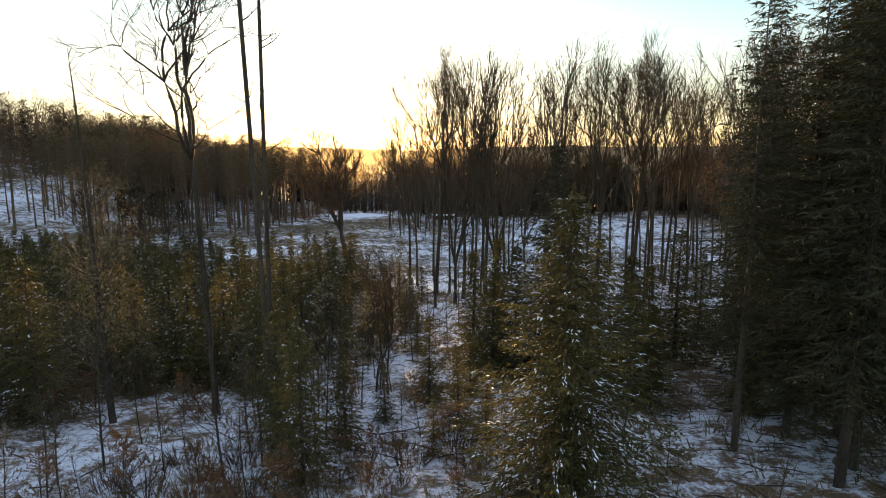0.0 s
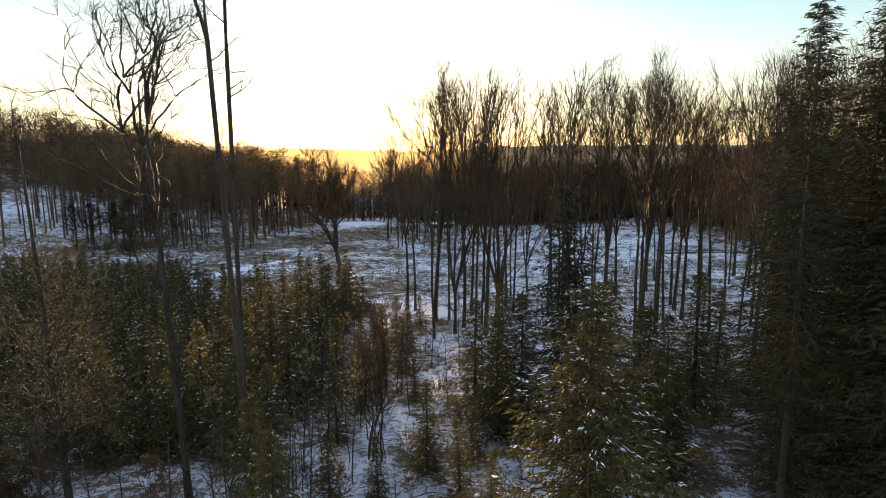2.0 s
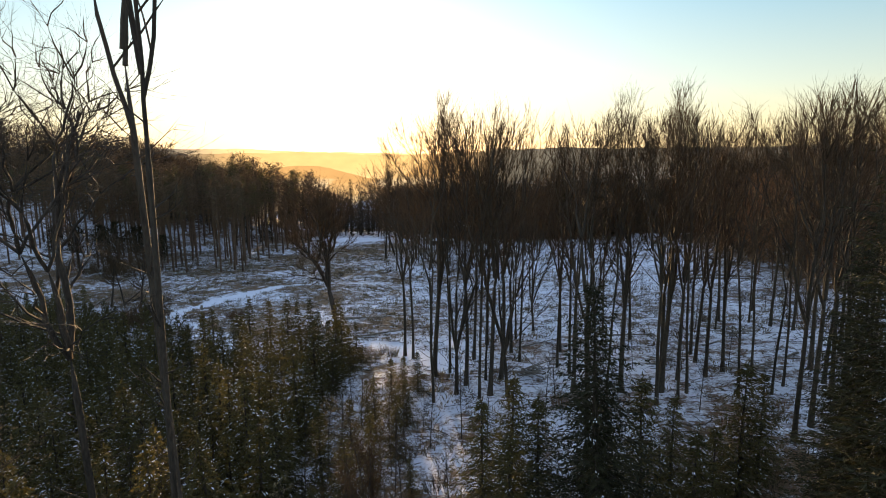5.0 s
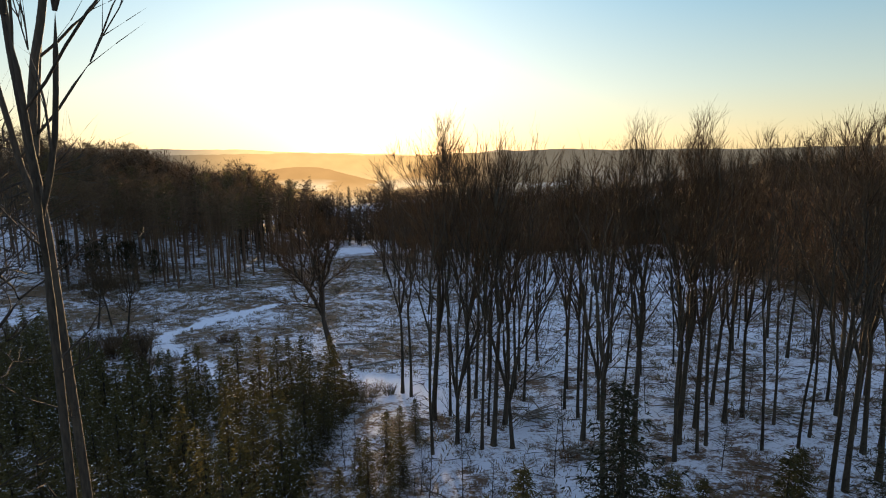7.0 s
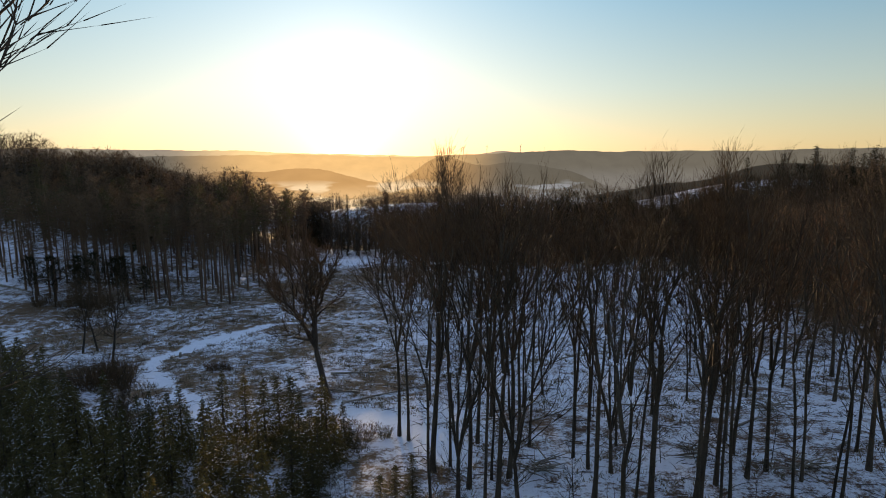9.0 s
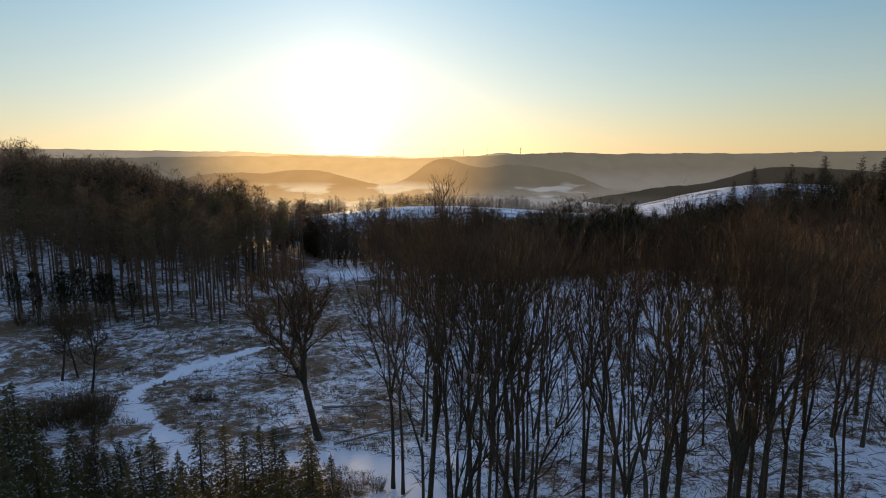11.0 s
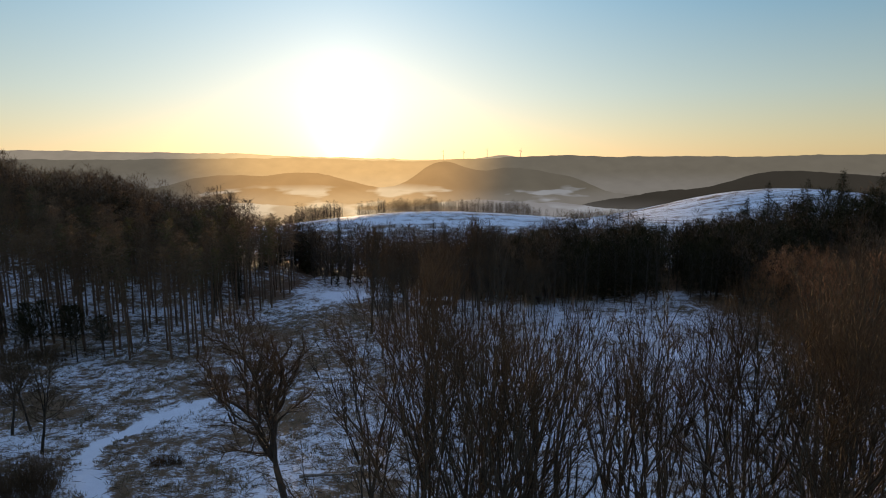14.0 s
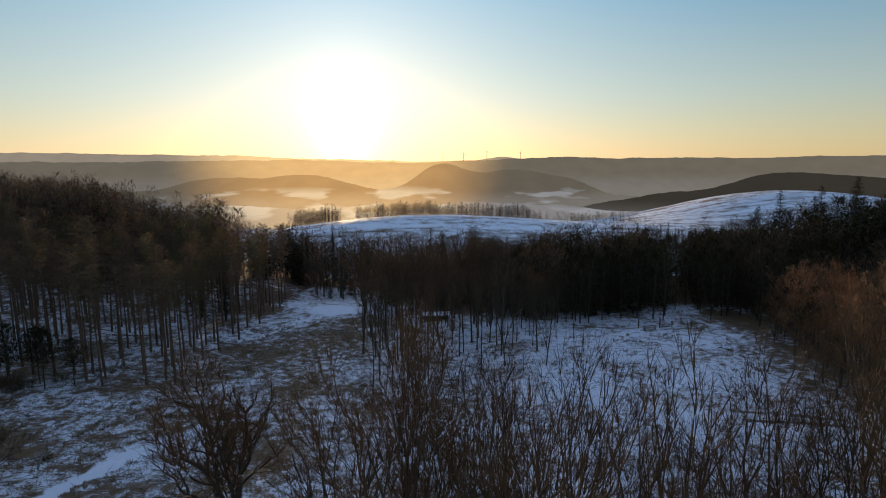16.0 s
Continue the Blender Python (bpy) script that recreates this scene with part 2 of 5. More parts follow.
    # pure emission: lamps and sky do not light these hills
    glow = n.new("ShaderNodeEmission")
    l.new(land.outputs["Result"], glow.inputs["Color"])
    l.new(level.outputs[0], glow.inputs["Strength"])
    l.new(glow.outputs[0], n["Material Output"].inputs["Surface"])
    return m


# ---- mesh tools ----
def mesh_of(name, verts, faces, mat, smooth_faces=False):
    me = bpy.data.meshes.new(name)
    me.from_pydata(verts, [], faces)
    me.materials.append(mat)
    if smooth_faces:
        me.polygons.foreach_set("use_smooth", [True] * len(me.polygons))
    return me


def child(name, me, parent, label=""):
    ob = new(name, me)
    ob.parent = parent
    return tagged(ob, label)


class Tubes:
    """Tapered branches, gathered into one mesh."""

    def __init__(self):
        self.v, self.f = [], []

    def add(self, pts, radii, sides):
        n, base = len(pts), len(self.v)
        rings = n - 1
        for k in range(rings):
            way = (pts[k + 1] - pts[max(0, k - 1)]).normalized()
            side = way.orthogonal().normalized() if abs(way.z) < 0.9 else way.cross(Vector((0, 1, 0))).normalized()
            other = way.cross(side)
            for s in range(sides):
                a = 2 * math.pi * s / sides
                self.v.append(tuple(pts[k] + radii[k] * (math.cos(a) * side + math.sin(a) * other)))
        self.v.append(tuple(pts[-1]))
        tip = len(self.v) - 1
        for k in range(rings - 1):
            for s in range(sides):
                a, b = base + k * sides + s, base + k * sides + (s + 1) % sides
                self.f.append((a, b, b + sides, a + sides))
        k = base + (rings - 1) * sides
        for s in range(sides):
            self.f.append((k + s, k + (s + 1) % sides, tip))

    def sliver(self, p, q, wide):
        """A hair-thin twig."""
        b, side = len(self.v), (q - p).orthogonal().normalized() * wide
        self.v += [tuple(p - side), tuple(p + side), tuple(q)]
        self.f.append((b, b + 1, b + 2))

    def mesh(self, name, mat):
        return mesh_of(name, self.v, self.f, mat, True)


class Sprays:
    """Small leaf-shaped blades, gathered into one mesh."""

    def needle(self, p, way, wide, side):
        """A narrow pointed spray."""
        b = len(self.v)
        self.v += [tuple(p + side * wide), tuple(p - side * wide), tuple(p + way)]
        self.f.append((b, b + 1, b + 2))

    def fan(self, p, way, wide, side):
        """A single spray that widens away from p."""
        b = len(self.v)
        self.v += [tuple(p), tuple(p + way + side * wide), tuple(p + way * 0.85 - side * wide)]
        self.f.append((b, b + 1, b + 2))

    def __init__(self):
        self.v, self.f = [], []

    def blade(self, p, way, wide, side):
        """A bent diamond from p along way."""
        b = len(self.v)
        mid = p + way * 0.45
        sag = Vector((0, 0, -0.12 * way.length))
        self.v += [tuple(p), tuple(mid + side * wide + sag * 0.3), tuple(p + way + sag), tuple(mid - side * wide + sag * 0.3)]
        self.f += [(b, b + 1, b + 2), (b, b + 2, b + 3)]

    def mesh(self, name, mat):
        return mesh_of(name, self.v, self.f, mat)


def run_of(rng, p, d, length, pieces, wander, lift):
    """A wandering line of points."""
    pts, p, d = [p.copy()], p.copy(), d.normalized()
    for _ in range(pieces):
        d = (d + Vector((rng.uniform(-1, 1), rng.uniform(-1, 1), rng.uniform(-0.6, 0.6))) * wander + Vector((0, 0, lift))).normalized()
        p = p + d * (length / pieces)
        pts.append(p.copy())
    return pts


def along(pts, t):
    k = min(int(t * (len(pts) - 1)), len(pts) - 2)
    u = t * (len(pts) - 1) - k
    return pts[k].lerp(pts[k + 1], u), (pts[k + 1] - pts[k]).normalized()


def tilted(rng, d, angle, turn=None):
    side = d.orthogonal().normalized()
    side = Matrix.Rotation(rng.uniform(0, 2 * math.pi) if turn is None else turn, 3, d) @ side
    return (d * math.cos(angle) + side * math.sin(angle)).normalized()


THING_RNG = random.Random(5)


def bare_tree(kind, seed, h, clear, limbs, subs, twigs, spread, girth, bark, twig_mat, forks=3, lean=0.05, wander=0.12, stout=1.0, low=0.2, reach=1.0, tall=0.9, aim=None):
    """A leafless broadleaf tree: trunk, limbs that rise steeply, fine twigs."""
    rng = random.Random(seed)
    top = new(kind)
    trunk, crown = Tubes(), Tubes()
    d = Vector((rng.uniform(-lean, lean), rng.uniform(-lean, lean), 1))
    if aim:
        d = Vector((*aim, 1))
    stem = run_of(rng, Vector((0, 0, -0.3)), d, h * (clear + 0.18), 9, lean * 0.8, 0.05 if not aim else 0.0)
    rad = [girth * (1 - 0.55 * k / 9) for k in range(10)]
    rad[0] *= 1.35
    trunk.add(stem, rad, 8)
    leaders = []
    for k in range(forks):
        p, dd = along(stem, rng.uniform(0.82, 0.98))
        way = tilted(rng, Vector((0, 0, 1)), rng.uniform(0.07, 0.24) * spread, k * 2 * math.pi / forks + rng.uniform(-0.5, 0.5))
        line = run_of(rng, p, way, (h - p.z) * tall * rng.uniform(0.85, 1.08), 8, wander, 0.06)
        trunk.add(line, [girth * 0.36 * (1 - 0.1 * j) + 0.01 for j in range(9)], 6)
        leaders.append(line)
    for k in range(limbs):
        u = (k + rng.random()) / limbs
        if u < low:
            p, dd = along(stem, clear / (clear + 0.18) + 0.17 * u / low)
            length = h * reach * rng.uniform(0.22, 0.36)
            angle = rng.uniform(0.8, 1.15) / max(1.0, spread * 0.85)
        else:
            p, dd = along(rng.choice(leaders), 0.03 + 0.92 * (u - low) / (1 - low))
            length = h * reach * rng.uniform(0.16, 0.3) * (1.2 - 0.6 * u)
            angle = rng.uniform(0.38, 0.85)
        way = tilted(rng, dd, min(angle * spread, 1.3))
        limb = run_of(rng, p, way, length, 6, wander * 1.35, 0.12)
        r0 = 0.009 + 0.0078 * stout * length
        crown.add(limb, [r0 * (1 - j / 7.5) for j in range(7)], 4)
        for _ in range(subs):
            q, qd = along(limb, rng.uniform(0.2, 1.0))
            ln = length * rng.uniform(0.28, 0.52)
            sub = run_of(rng, q, tilted(rng, qd, rng.uniform(0.5, 1.1)), ln, 3, wander * 2.2, 0.12)
            crown.add(sub, [0.007 + 0.0055 * ln * (1 - j / 4) for j in range(4)], 3)
            for _ in range(4):
                w, wd = along(sub, rng.uniform(0.15, 1.0))
                spur = run_of(rng, w, tilted(rng, wd, rng.uniform(0.4, 1.1)), ln * rng.uniform(0.3, 0.6), 2, wander * 2.4, 0.1)
                crown.sliver(spur[0], spur[1], 0.016)
                crown.sliver(spur[1] - (spur[1] - spur[0]) * 0.25, spur[2], 0.012)
                for _ in range(twigs):
                    e, ed = along(spur, rng.uniform(0.1, 1.0))
                    tw = run_of(rng, e, tilted(rng, ed, rng.uniform(0.4, 1.1)), ln * rng.uniform(0.15, 0.35), 1, 0.2, 0.1)
                    crown.sliver(e, tw[-1], 0.011)
    child("trunk", trunk.mesh("trunk", bark), top)
    child("crown", crown.mesh("crown", twig_mat), top)
    return top


def vase_tree(kind, seed, h, clear, leaders, girth, bark, twig_mat, splay=(0.12, 0.32), fork=(0.2, 0.5), wander=0.12, levels=5, sprays=1, lift=0.09, aim=(0, 0), shoots=1, stubs=9, ratio=0.72, sway=0.007):
    """A leafless broadleaf tree that forks again and again into a crown of rising limbs and fine twigs."""
    rng = random.Random(seed)
    top = new(kind)
    trunk, crown = Tubes(), Tubes()
    stem = run_of(rng, Vector((0, 0, -0.3)), Vector((*aim, 1)), h * clear + 0.3, 9, sway, 0.0)
    trunk.add(stem, [girth * (1.4 if k == 0 else 1.12 if k == 1 else 1.0 - 0.035 * k) for k in range(9)] + [girth * 0.6], 8)
    first_len = (h * (1 - clear)) / (sum(ratio ** k for k in range(levels)) * 0.93)

    def grow(p, d, length, radius, level):
        line = run_of(rng, p, d, length, 5 if level < 2 else 4 if level < 3 else 3, wander * (1 + 0.25 * level), lift)
        n = len(line)
        thin = max(radius * 0.74, 0.009)
        (trunk if level < 3 else crown).add(line, [radius + (thin - radius) * k / (n - 1) for k in range(n)], 6 if level < 1 else 5 if level < 2 else 4 if level < 3 else 3)
        if level >= 2:
            for _ in range(sprays + level - 2):
                q, qd = along(line, rng.uniform(0.1, 1.0))
                tw = run_of(rng, q, tilted(rng, qd, rng.uniform(0.25, 0.8)), rng.uniform(0.5, 1.2) * (0.5 + 0.04 * h), 2, 0.2, 0.16)
                crown.sliver(tw[0], tw[1] + (tw[1] - tw[0]) * 0.15, 0.013)
                crown.sliver(tw[1], tw[2], 0.011)
        if level >= levels - 1:
            return
        end = (line[-1] - line[-2]).normalized()
        turn = rng.uniform(0, 6.28)
        many = 2 if rng.random() < 0.75 else 3
        for k in range(many):
            way = tilted(rng, end, rng.uniform(*fork) * (0.55 if k == 0 else 1.0), turn + 6.28 * k / many + rng.uniform(-0.4, 0.4))
            grow(line[-1] - end * 0.02, way, length * ratio * rng.uniform(0.85, 1.15), thin * (0.97 if k == 0 else 0.8), level + 1)
        for _ in range(shoots if level else shoots + 1):
            q, qd = along(line, rng.uniform(0.1, 0.9))
            grow(q, tilted(rng, qd, rng.uniform(0.55, 1.05)), length * rng.uniform(0.45, 0.75), radius * 0.42, max(level + 2, 2))

    base_turn = rng.uniform(0, 6.28)
    for k in range(leaders):
        p, d = along(stem, 0.999 if k == 0 else rng.uniform(0.86, 0.999))
        way = tilted(rng, Vector((aim[0], aim[1], 1)).normalized(), rng.uniform(*splay) * (0.4 if k == 0 and leaders > 2 else 1), base_turn + k * 6.28 / leaders + rng.uniform(-0.4, 0.4))
        grow(p, way, first_len * rng.uniform(0.85, 1.12), girth * (0.78 if k == 0 else 0.6), 0)
    for _ in range(stubs):
        p, d = along(stem, rng.uniform(0.35, 0.97))
        limb = run_of(rng, p, tilted(rng, d, rng.uniform(0.8, 1.2)), rng.uniform(0.1, 0.2) * h * (1 - clear), 4, 0.2, 0.1)
        crown.add(limb, [0.03, 0.024, 0.018, 0.012, 0.004], 4)
        for _ in range(5):
            q, qd = along(limb, rng.uniform(0.3, 1.0))
            crown.sliver(q, q + tilted(rng, qd, rng.uniform(0.4, 1.0)) * rng.uniform(0.4, 1.0), 0.012)
    child("trunk", trunk.mesh("trunk", bark), top)
    child("crown", crown.mesh("crown", twig_mat), top)
    return top


def spruce(kind, seed, h, r, gap, per, sprigs, needles, snow_share, bare=0.06, droop=0.32, girth=None, taper=None):
    """A spruce: tapered trunk, whorls of drooping boughs set with needle sprays, some snow."""
    rng = random.Random(seed)
    top = new(kind)
    trunk, crown, snow = Tubes(), Sprays(), Sprays()
    girth = girth or 0.018 * h + 0.02
    stem = run_of(rng, Vector((0, 0, -0.3)), Vector((0, 0, 1)), h + 0.3, 8, 0.012, 0.03)
    trunk.add(stem, [girth * (1 - k / 8.3) for k in range(9)], 7)
    z = h * bare
    while z < h * 0.985:
        u = (z - h * bare) / (h * (1 - bare))
        reach = r * (1 - u) ** (taper or (0.92 if h > 6 else 1.05)) * min(1, 0.7 + u * 4) + 0.03 * r
        count = max(4, int(per * (0.55 + 0.45 * (1 - u))))
        turn = rng.random() * 6.28
        for k in range(count):
            a = turn + 6.283 * k / count + rng.uniform(-0.3, 0.3)
            ln = reach * rng.uniform(0.45 if h > 6 else 0.68, 1.2)
            out = Vector((math.cos(a), math.sin(a), 0))
            side = Vector((-math.sin(a), math.cos(a), 0))
            p, _ = along(stem, min(0.999, (z + rng.uniform(-0.4, 0.4) * gap + 0.3) / (h + 0.3)))
            slope = -droop * (1 - u) + 0.55 * u + rng.uniform(-0.1, 0.1)
            if h < 6:
                trunk.sliver(p, p + out * ln * 0.96 + Vector((0, 0, slope * ln * 0.85)), 0.012)
            else:
                trunk.add([p, p + out * ln * 0.5 + Vector((0, 0, slope * ln * 0.5)), p + out * ln * 0.96 + Vector((0, 0, slope * ln * 0.85))], [0.008 + 0.006 * ln, 0.006 + 0.003 * ln, 0.002], 3)
            many = max(3, int(ln / (0.16 + 0.03 * h ** 0.8) * sprigs))
            for j in range(many):
                v = (j + rng.random()) / many
                q = p + out * ln * v + Vector((0, 0, slope * ln * (v - 0.15 * v * v)))
                arm = min(0.14 + 0.34 * ln * (1 - 0.8 * v), 0.95) * rng.uniform(0.6, 1.2)
                for hand in (-1, 1):
                    lead = (out * rng.uniform(0.5, 1.0) + side * hand * rng.uniform(0.4, 1.0) + Vector((0, 0, rng.uniform(-0.5, 0.1)))).normalized()
                    pieces = max(2, int(arm / (0.14 if h < 15 else 0.085)))
                    for piece in range(pieces):
                        w = q + lead * arm * piece / pieces
                        size = (0.21 + 0.005 * h) * rng.uniform(0.7, 1.4) * (1 if h > 6 else 1.1 - 0.45 * u)
                        way = (lead + Vector((rng.uniform(-0.7, 0.7), rng.uniform(-0.7, 0.7), rng.uniform(-0.7, 0.3)))).normalized() * size
                        flat = way.normalized().orthogonal().normalized()
                        flat = Matrix.Rotation(rng.uniform(0, 3.14), 3, way.normalized()) @ flat
                        crown.needle(w, way * (1 if h < 9 else 0.8 if h < 15 else 0.66), size * (0.2 if h < 6 else 0.13 if h < 15 else 0.085), flat)
                    if rng.random() < snow_share and v > 0.3:
                        run = (out * 0.8 + lead * 0.5 + Vector((0, 0, slope * 0.6))).normalized()
                        for _ in range(3 if h > 6 else 2):
                            spot = q + run * rng.uniform(-0.16, 0.16) + side * rng.uniform(-0.1, 0.1) + Vector((0, 0, rng.uniform(0.0, 0.06)))
                            snow.blade(spot, run * rng.uniform(0.09, 0.24), rng.uniform(0.013, 0.03), side)
        z += gap * (1.15 - 0.5 * u) * rng.uniform(0.85, 1.15)
    for j in range(7):
        a = j * 0.9
        crown.blade(stem[-1] - Vector((0, 0, 0.25 * j * gap)), Vector((math.cos(a) * 0.12, math.sin(a) * 0.12, 0.34)), 0.03, Vector((-math.sin(a), math.cos(a), 0)))
    child("trunk", trunk.mesh("trunk", BARK_DARK), top)
    child("crown", crown.mesh("crown", needles), top)
    if snow.f:
        child("snow", snow.mesh("snow", SNOW_CLUMP), top, "white clinging snow")["kind"] = "stuff"
    return top


def leafy_sapling(kind, seed, h, leaves, spread=0.5, span=(0.2, 0.99), limbs=0, twigs=5, leaf_mat=LEAF):
    """A thin young tree with withered leaves still on it."""
    rng = random.Random(seed)
    top = new(kind)
    wood, leaf = Tubes(), Sprays()
    sway = 0.06 if h < 10 else 0.015
    stem = run_of(rng, Vector((0, 0, -0.2)), Vector((rng.uniform(-sway, sway), rng.uniform(-sway, sway), 1)), h, 7, sway * 0.8, 0.04)
    wood.add(stem, [0.01 + (0.0055 if h < 10 else 0.0095) * h * (1 - k / 7.2) for k in range(8)], 5)
    for k in range(limbs or int(10 + h * 3)):
        p, d = along(stem, rng.uniform(*span))
        ln = h * spread * rng.uniform(0.25, 0.6) * (1.25 - p.z / h)
        limb = run_of(rng, p, tilted(rng, d, rng.uniform(0.7, 1.2)), ln, 4, 0.2, 0.08)
        wood.add(limb, [0.005 + 0.006 * ln * (1 - j / 5) for j in range(5)], 3)
        for _ in range(twigs):
            q, qd = along(limb, rng.uniform(0.2, 1))
            tw = run_of(rng, q, tilted(rng, qd, rng.uniform(0.4, 1)), max(ln * 0.4, 0.3), 2, 0.25, 0.04)
            wood.sliver(tw[0], tw[1], 0.008)
            wood.sliver(tw[1], tw[2], 0.006)
            for _ in range(leaves):
                w, _ = along(tw, rng.random())
                way = Vector((rng.uniform(-1, 1), rng.uniform(-1, 1), rng.uniform(-1, 0.4))).normalized() * rng.uniform(0.045, 0.085) * (1 if h < 10 else 1.15)
                leaf.needle(w, way, 0.02 if h < 10 else 0.026, way.orthogonal().normalized())
    if span[1] < 0.9:
        for k in range(14):
            p, d = along(stem, rng.uniform(span[1], 0.98))
            stub = run_of(rng, p, tilted(rng, d, rng.uniform(0.6, 1.1)), rng.uniform(0.3, 1.3), 2, 0.3, 0.1)
            wood.add(stub, [0.016, 0.01, 0.004], 3)
    child("trunk", wood.mesh("trunk", BARK_DARK), top)
    if leaf.f:
        child("leaves", leaf.mesh("leaves", leaf_mat), top, "withered leaves")
    return top


def bush(kind, seed, h, stems, mat):
    """A leafless bush of many thin stems."""
    rng = random.Random(seed)
    wood = Tubes()
    for k in range(stems):
        a, r = rng.random() * 6.28, h * 0.45 * math.sqrt(rng.random())
        way = Vector((math.cos(a) * rng.uniform(0.1, 0.7), math.sin(a) * rng.uniform(0.1, 0.7), 1))
        stem = run_of(rng, Vector((math.cos(a) * r, math.sin(a) * r, -0.1)), way, h * rng.uniform(0.6, 1.05), 4, 0.14, 0.03)
        wood.add(stem, [0.022, 0.018, 0.013, 0.009, 0.003], 3)
        for _ in range(6):
            q, d = along(stem, rng.uniform(0.3, 1))
            tw = run_of(rng, q, tilted(rng, d, rng.uniform(0.3, 0.8)), h * rng.uniform(0.15, 0.35), 2, 0.2, 0.05)
            wood.add(tw, [0.008, 0.006, 0.002], 3)
    return new(kind, wood.mesh(kind, mat))


def stand_conifer(kind, seed, h, bare, r, needles, per=6, sprigs=7):
    """A tall forest conifer with a long bare trunk, dead stubs and a short crown."""
    rng = random.Random(seed)
    top = new(kind)
    trunk, crown = Tubes(), Sprays()
    girth = 0.011 * h
    stem = run_of(rng, Vector((0, 0, -0.3)), Vector((rng.uniform(-0.02, 0.02), rng.uniform(-0.02, 0.02), 1)), h + 0.3, 8, 0.012, 0.03)
    trunk.add(stem, [girth * (1 - k / 8.4) for k in range(9)], 6)
    for _ in range(14):
        p, _ = along(stem, rng.uniform(0.2, bare))
        a = rng.random() * 6.28
        trunk.add([p, p + Vector((math.cos(a), math.sin(a), rng.uniform(-0.3, 0.1))) * rng.uniform(0.3, 1.3)], [0.018, 0.002], 3)
    z = h * bare
    while z < h * 0.98:
        u = (z / h - bare) / (1 - bare)
        for k in range(per):
            a = rng.random() * 6.28
            ln = (r * math.sqrt(1 - 0.97 * u * u) * min(1, 0.6 + 2 * u) + 0.1) * rng.uniform(0.5, 1.15)
            out, side = Vector((math.cos(a), math.sin(a), 0)), Vector((-math.sin(a), math.cos(a), 0))
            p, _ = along(stem, min(0.999, z / h + rng.uniform(-0.015, 0.015)))
            slope = -0.35 + 1.0 * u
            trunk.add([p, p + out * ln + Vector((0, 0, slope * ln))], [0.025, 0.004], 3)
            for j in range(sprigs):
                v = (j + rng.random()) / sprigs
                q = p + out * ln * v + Vector((0, 0, slope * ln * v))
                size = rng.uniform(0.3, 0.62)
                way = (out * rng.uniform(0.2, 0.9) + side * rng.uniform(-1, 1) + Vector((0, 0, rng.uniform(-0.6, 0.2)))).normalized() * size
                crown.needle(q, way * 1.15, size * 0.085, Matrix.Rotation(rng.uniform(0, 3), 3, way.normalized()) @ way.normalized().orthogonal().normalized())
                crown.needle(q, Vector((way.y, -way.x, way.z * 0.5 - 0.15)), size * 0.075, Vector((0.6, 0.3, 0.7)))
        z += h * 0.025
    child("trunk", trunk.mesh("trunk", BARK_PINE), top)
    child("crown", crown.mesh("crown", needles), top)
    return top


# ---- the ground ----
PROFILE_Y = (-400, -40, 0, 27, 37, 50, 67, 75, 89, 108, 143, 175, 207, 245, 285, 350, 440, 560, 800, 1200, 2000, 5200)
PROFILE_Z = (14, 8.5, 6.6, 4.5, 2.9, 1.7, 0.7, 0.0, -1.4, -2.9, -3.2, -4.0, -5.0, -6.5, -13, -34, -56, -56, -72, -104, -150, -160)


def smooth(a, b, v):
    t = np.clip((v - a) / (b - a), 0, 1)
    return t * t * (3 - 2 * t)


def lattice(x, y, seed=0):
    """Smooth value noise on a unit lattice, -1 to 1."""
    x, y = np.broadcast_arrays(np.asarray(x, float), np.asarray(y, float))
    i, j = np.floor(x), np.floor(y)
    u, v = x - i, y - j
    u, v = u * u * (3 - 2 * u), v * v * (3 - 2 * v)

    def corner(a, b):
        h = np.sin(a * 127.1 + b * 311.7 + seed * 74.7) * 43758.5453
        return (h - np.floor(h)) * 2 - 1
    low = corner(i, j) * (1 - u) + corner(i + 1, j) * u
    high = corner(i, j + 1) * (1 - u) + corner(i + 1, j + 1) * u
    return low * (1 - v) + high * v


def ground_height(x, y):
    """Height of the ground without its smallest relief."""
    x, y = np.asarray(x, float), np.asarray(y, float)
    z = sum(np.interp(y + s, PROFILE_Y, PROFILE_Z) for s in (-6, -2, 2, 6)) / 4
    z = z + 0.19 * np.clip(-60 + 18 * smooth(175, 235, y) - x, 0, 130) * smooth(115, 215, y) * (1 - smooth(330, 700, y))
    z = z + 0.03 * np.clip(x - 5, 0, 80) * smooth(30, 70, y) * (1 - smooth(150, 330, y))
    z = z - 1.1 * np.exp(-(((x + 1.5) / 5.5) ** 2 + ((y - 29) / 8) ** 2))
    z = z + 1.6 * np.exp(-(((x + 27) / 11) ** 2 + ((y - 197) / 6) ** 2))
    z = z + 40 * np.exp(-(((x + 20) / 270) ** 2 + ((y - 770) / 150) ** 2))
    z = z + 72 * np.exp(-(((x - 620) / 330) ** 2 + ((y - 1050) / 300) ** 2))
    return z + 0.35 * lattice(x / 14, y / 14, 1) + 6 * lattice(x / 260, y / 260, 2) * smooth(280, 500, y)


TRAIL = ((-23, 79), (-27, 84), (-30.6, 88), (-34.6, 93), (-40.3, 98.7), (-44.2, 104.3), (-44.2, 110), (-41, 116), (-36, 121.8), (-32, 126), (-25, 128.5), (-14, 127.5), (-6, 131), (2, 138))
LEFT_TRAIL = ((-44.5, 109), (-56, 115.3), (-66, 117), (-80, 116.5), (-110, 112))
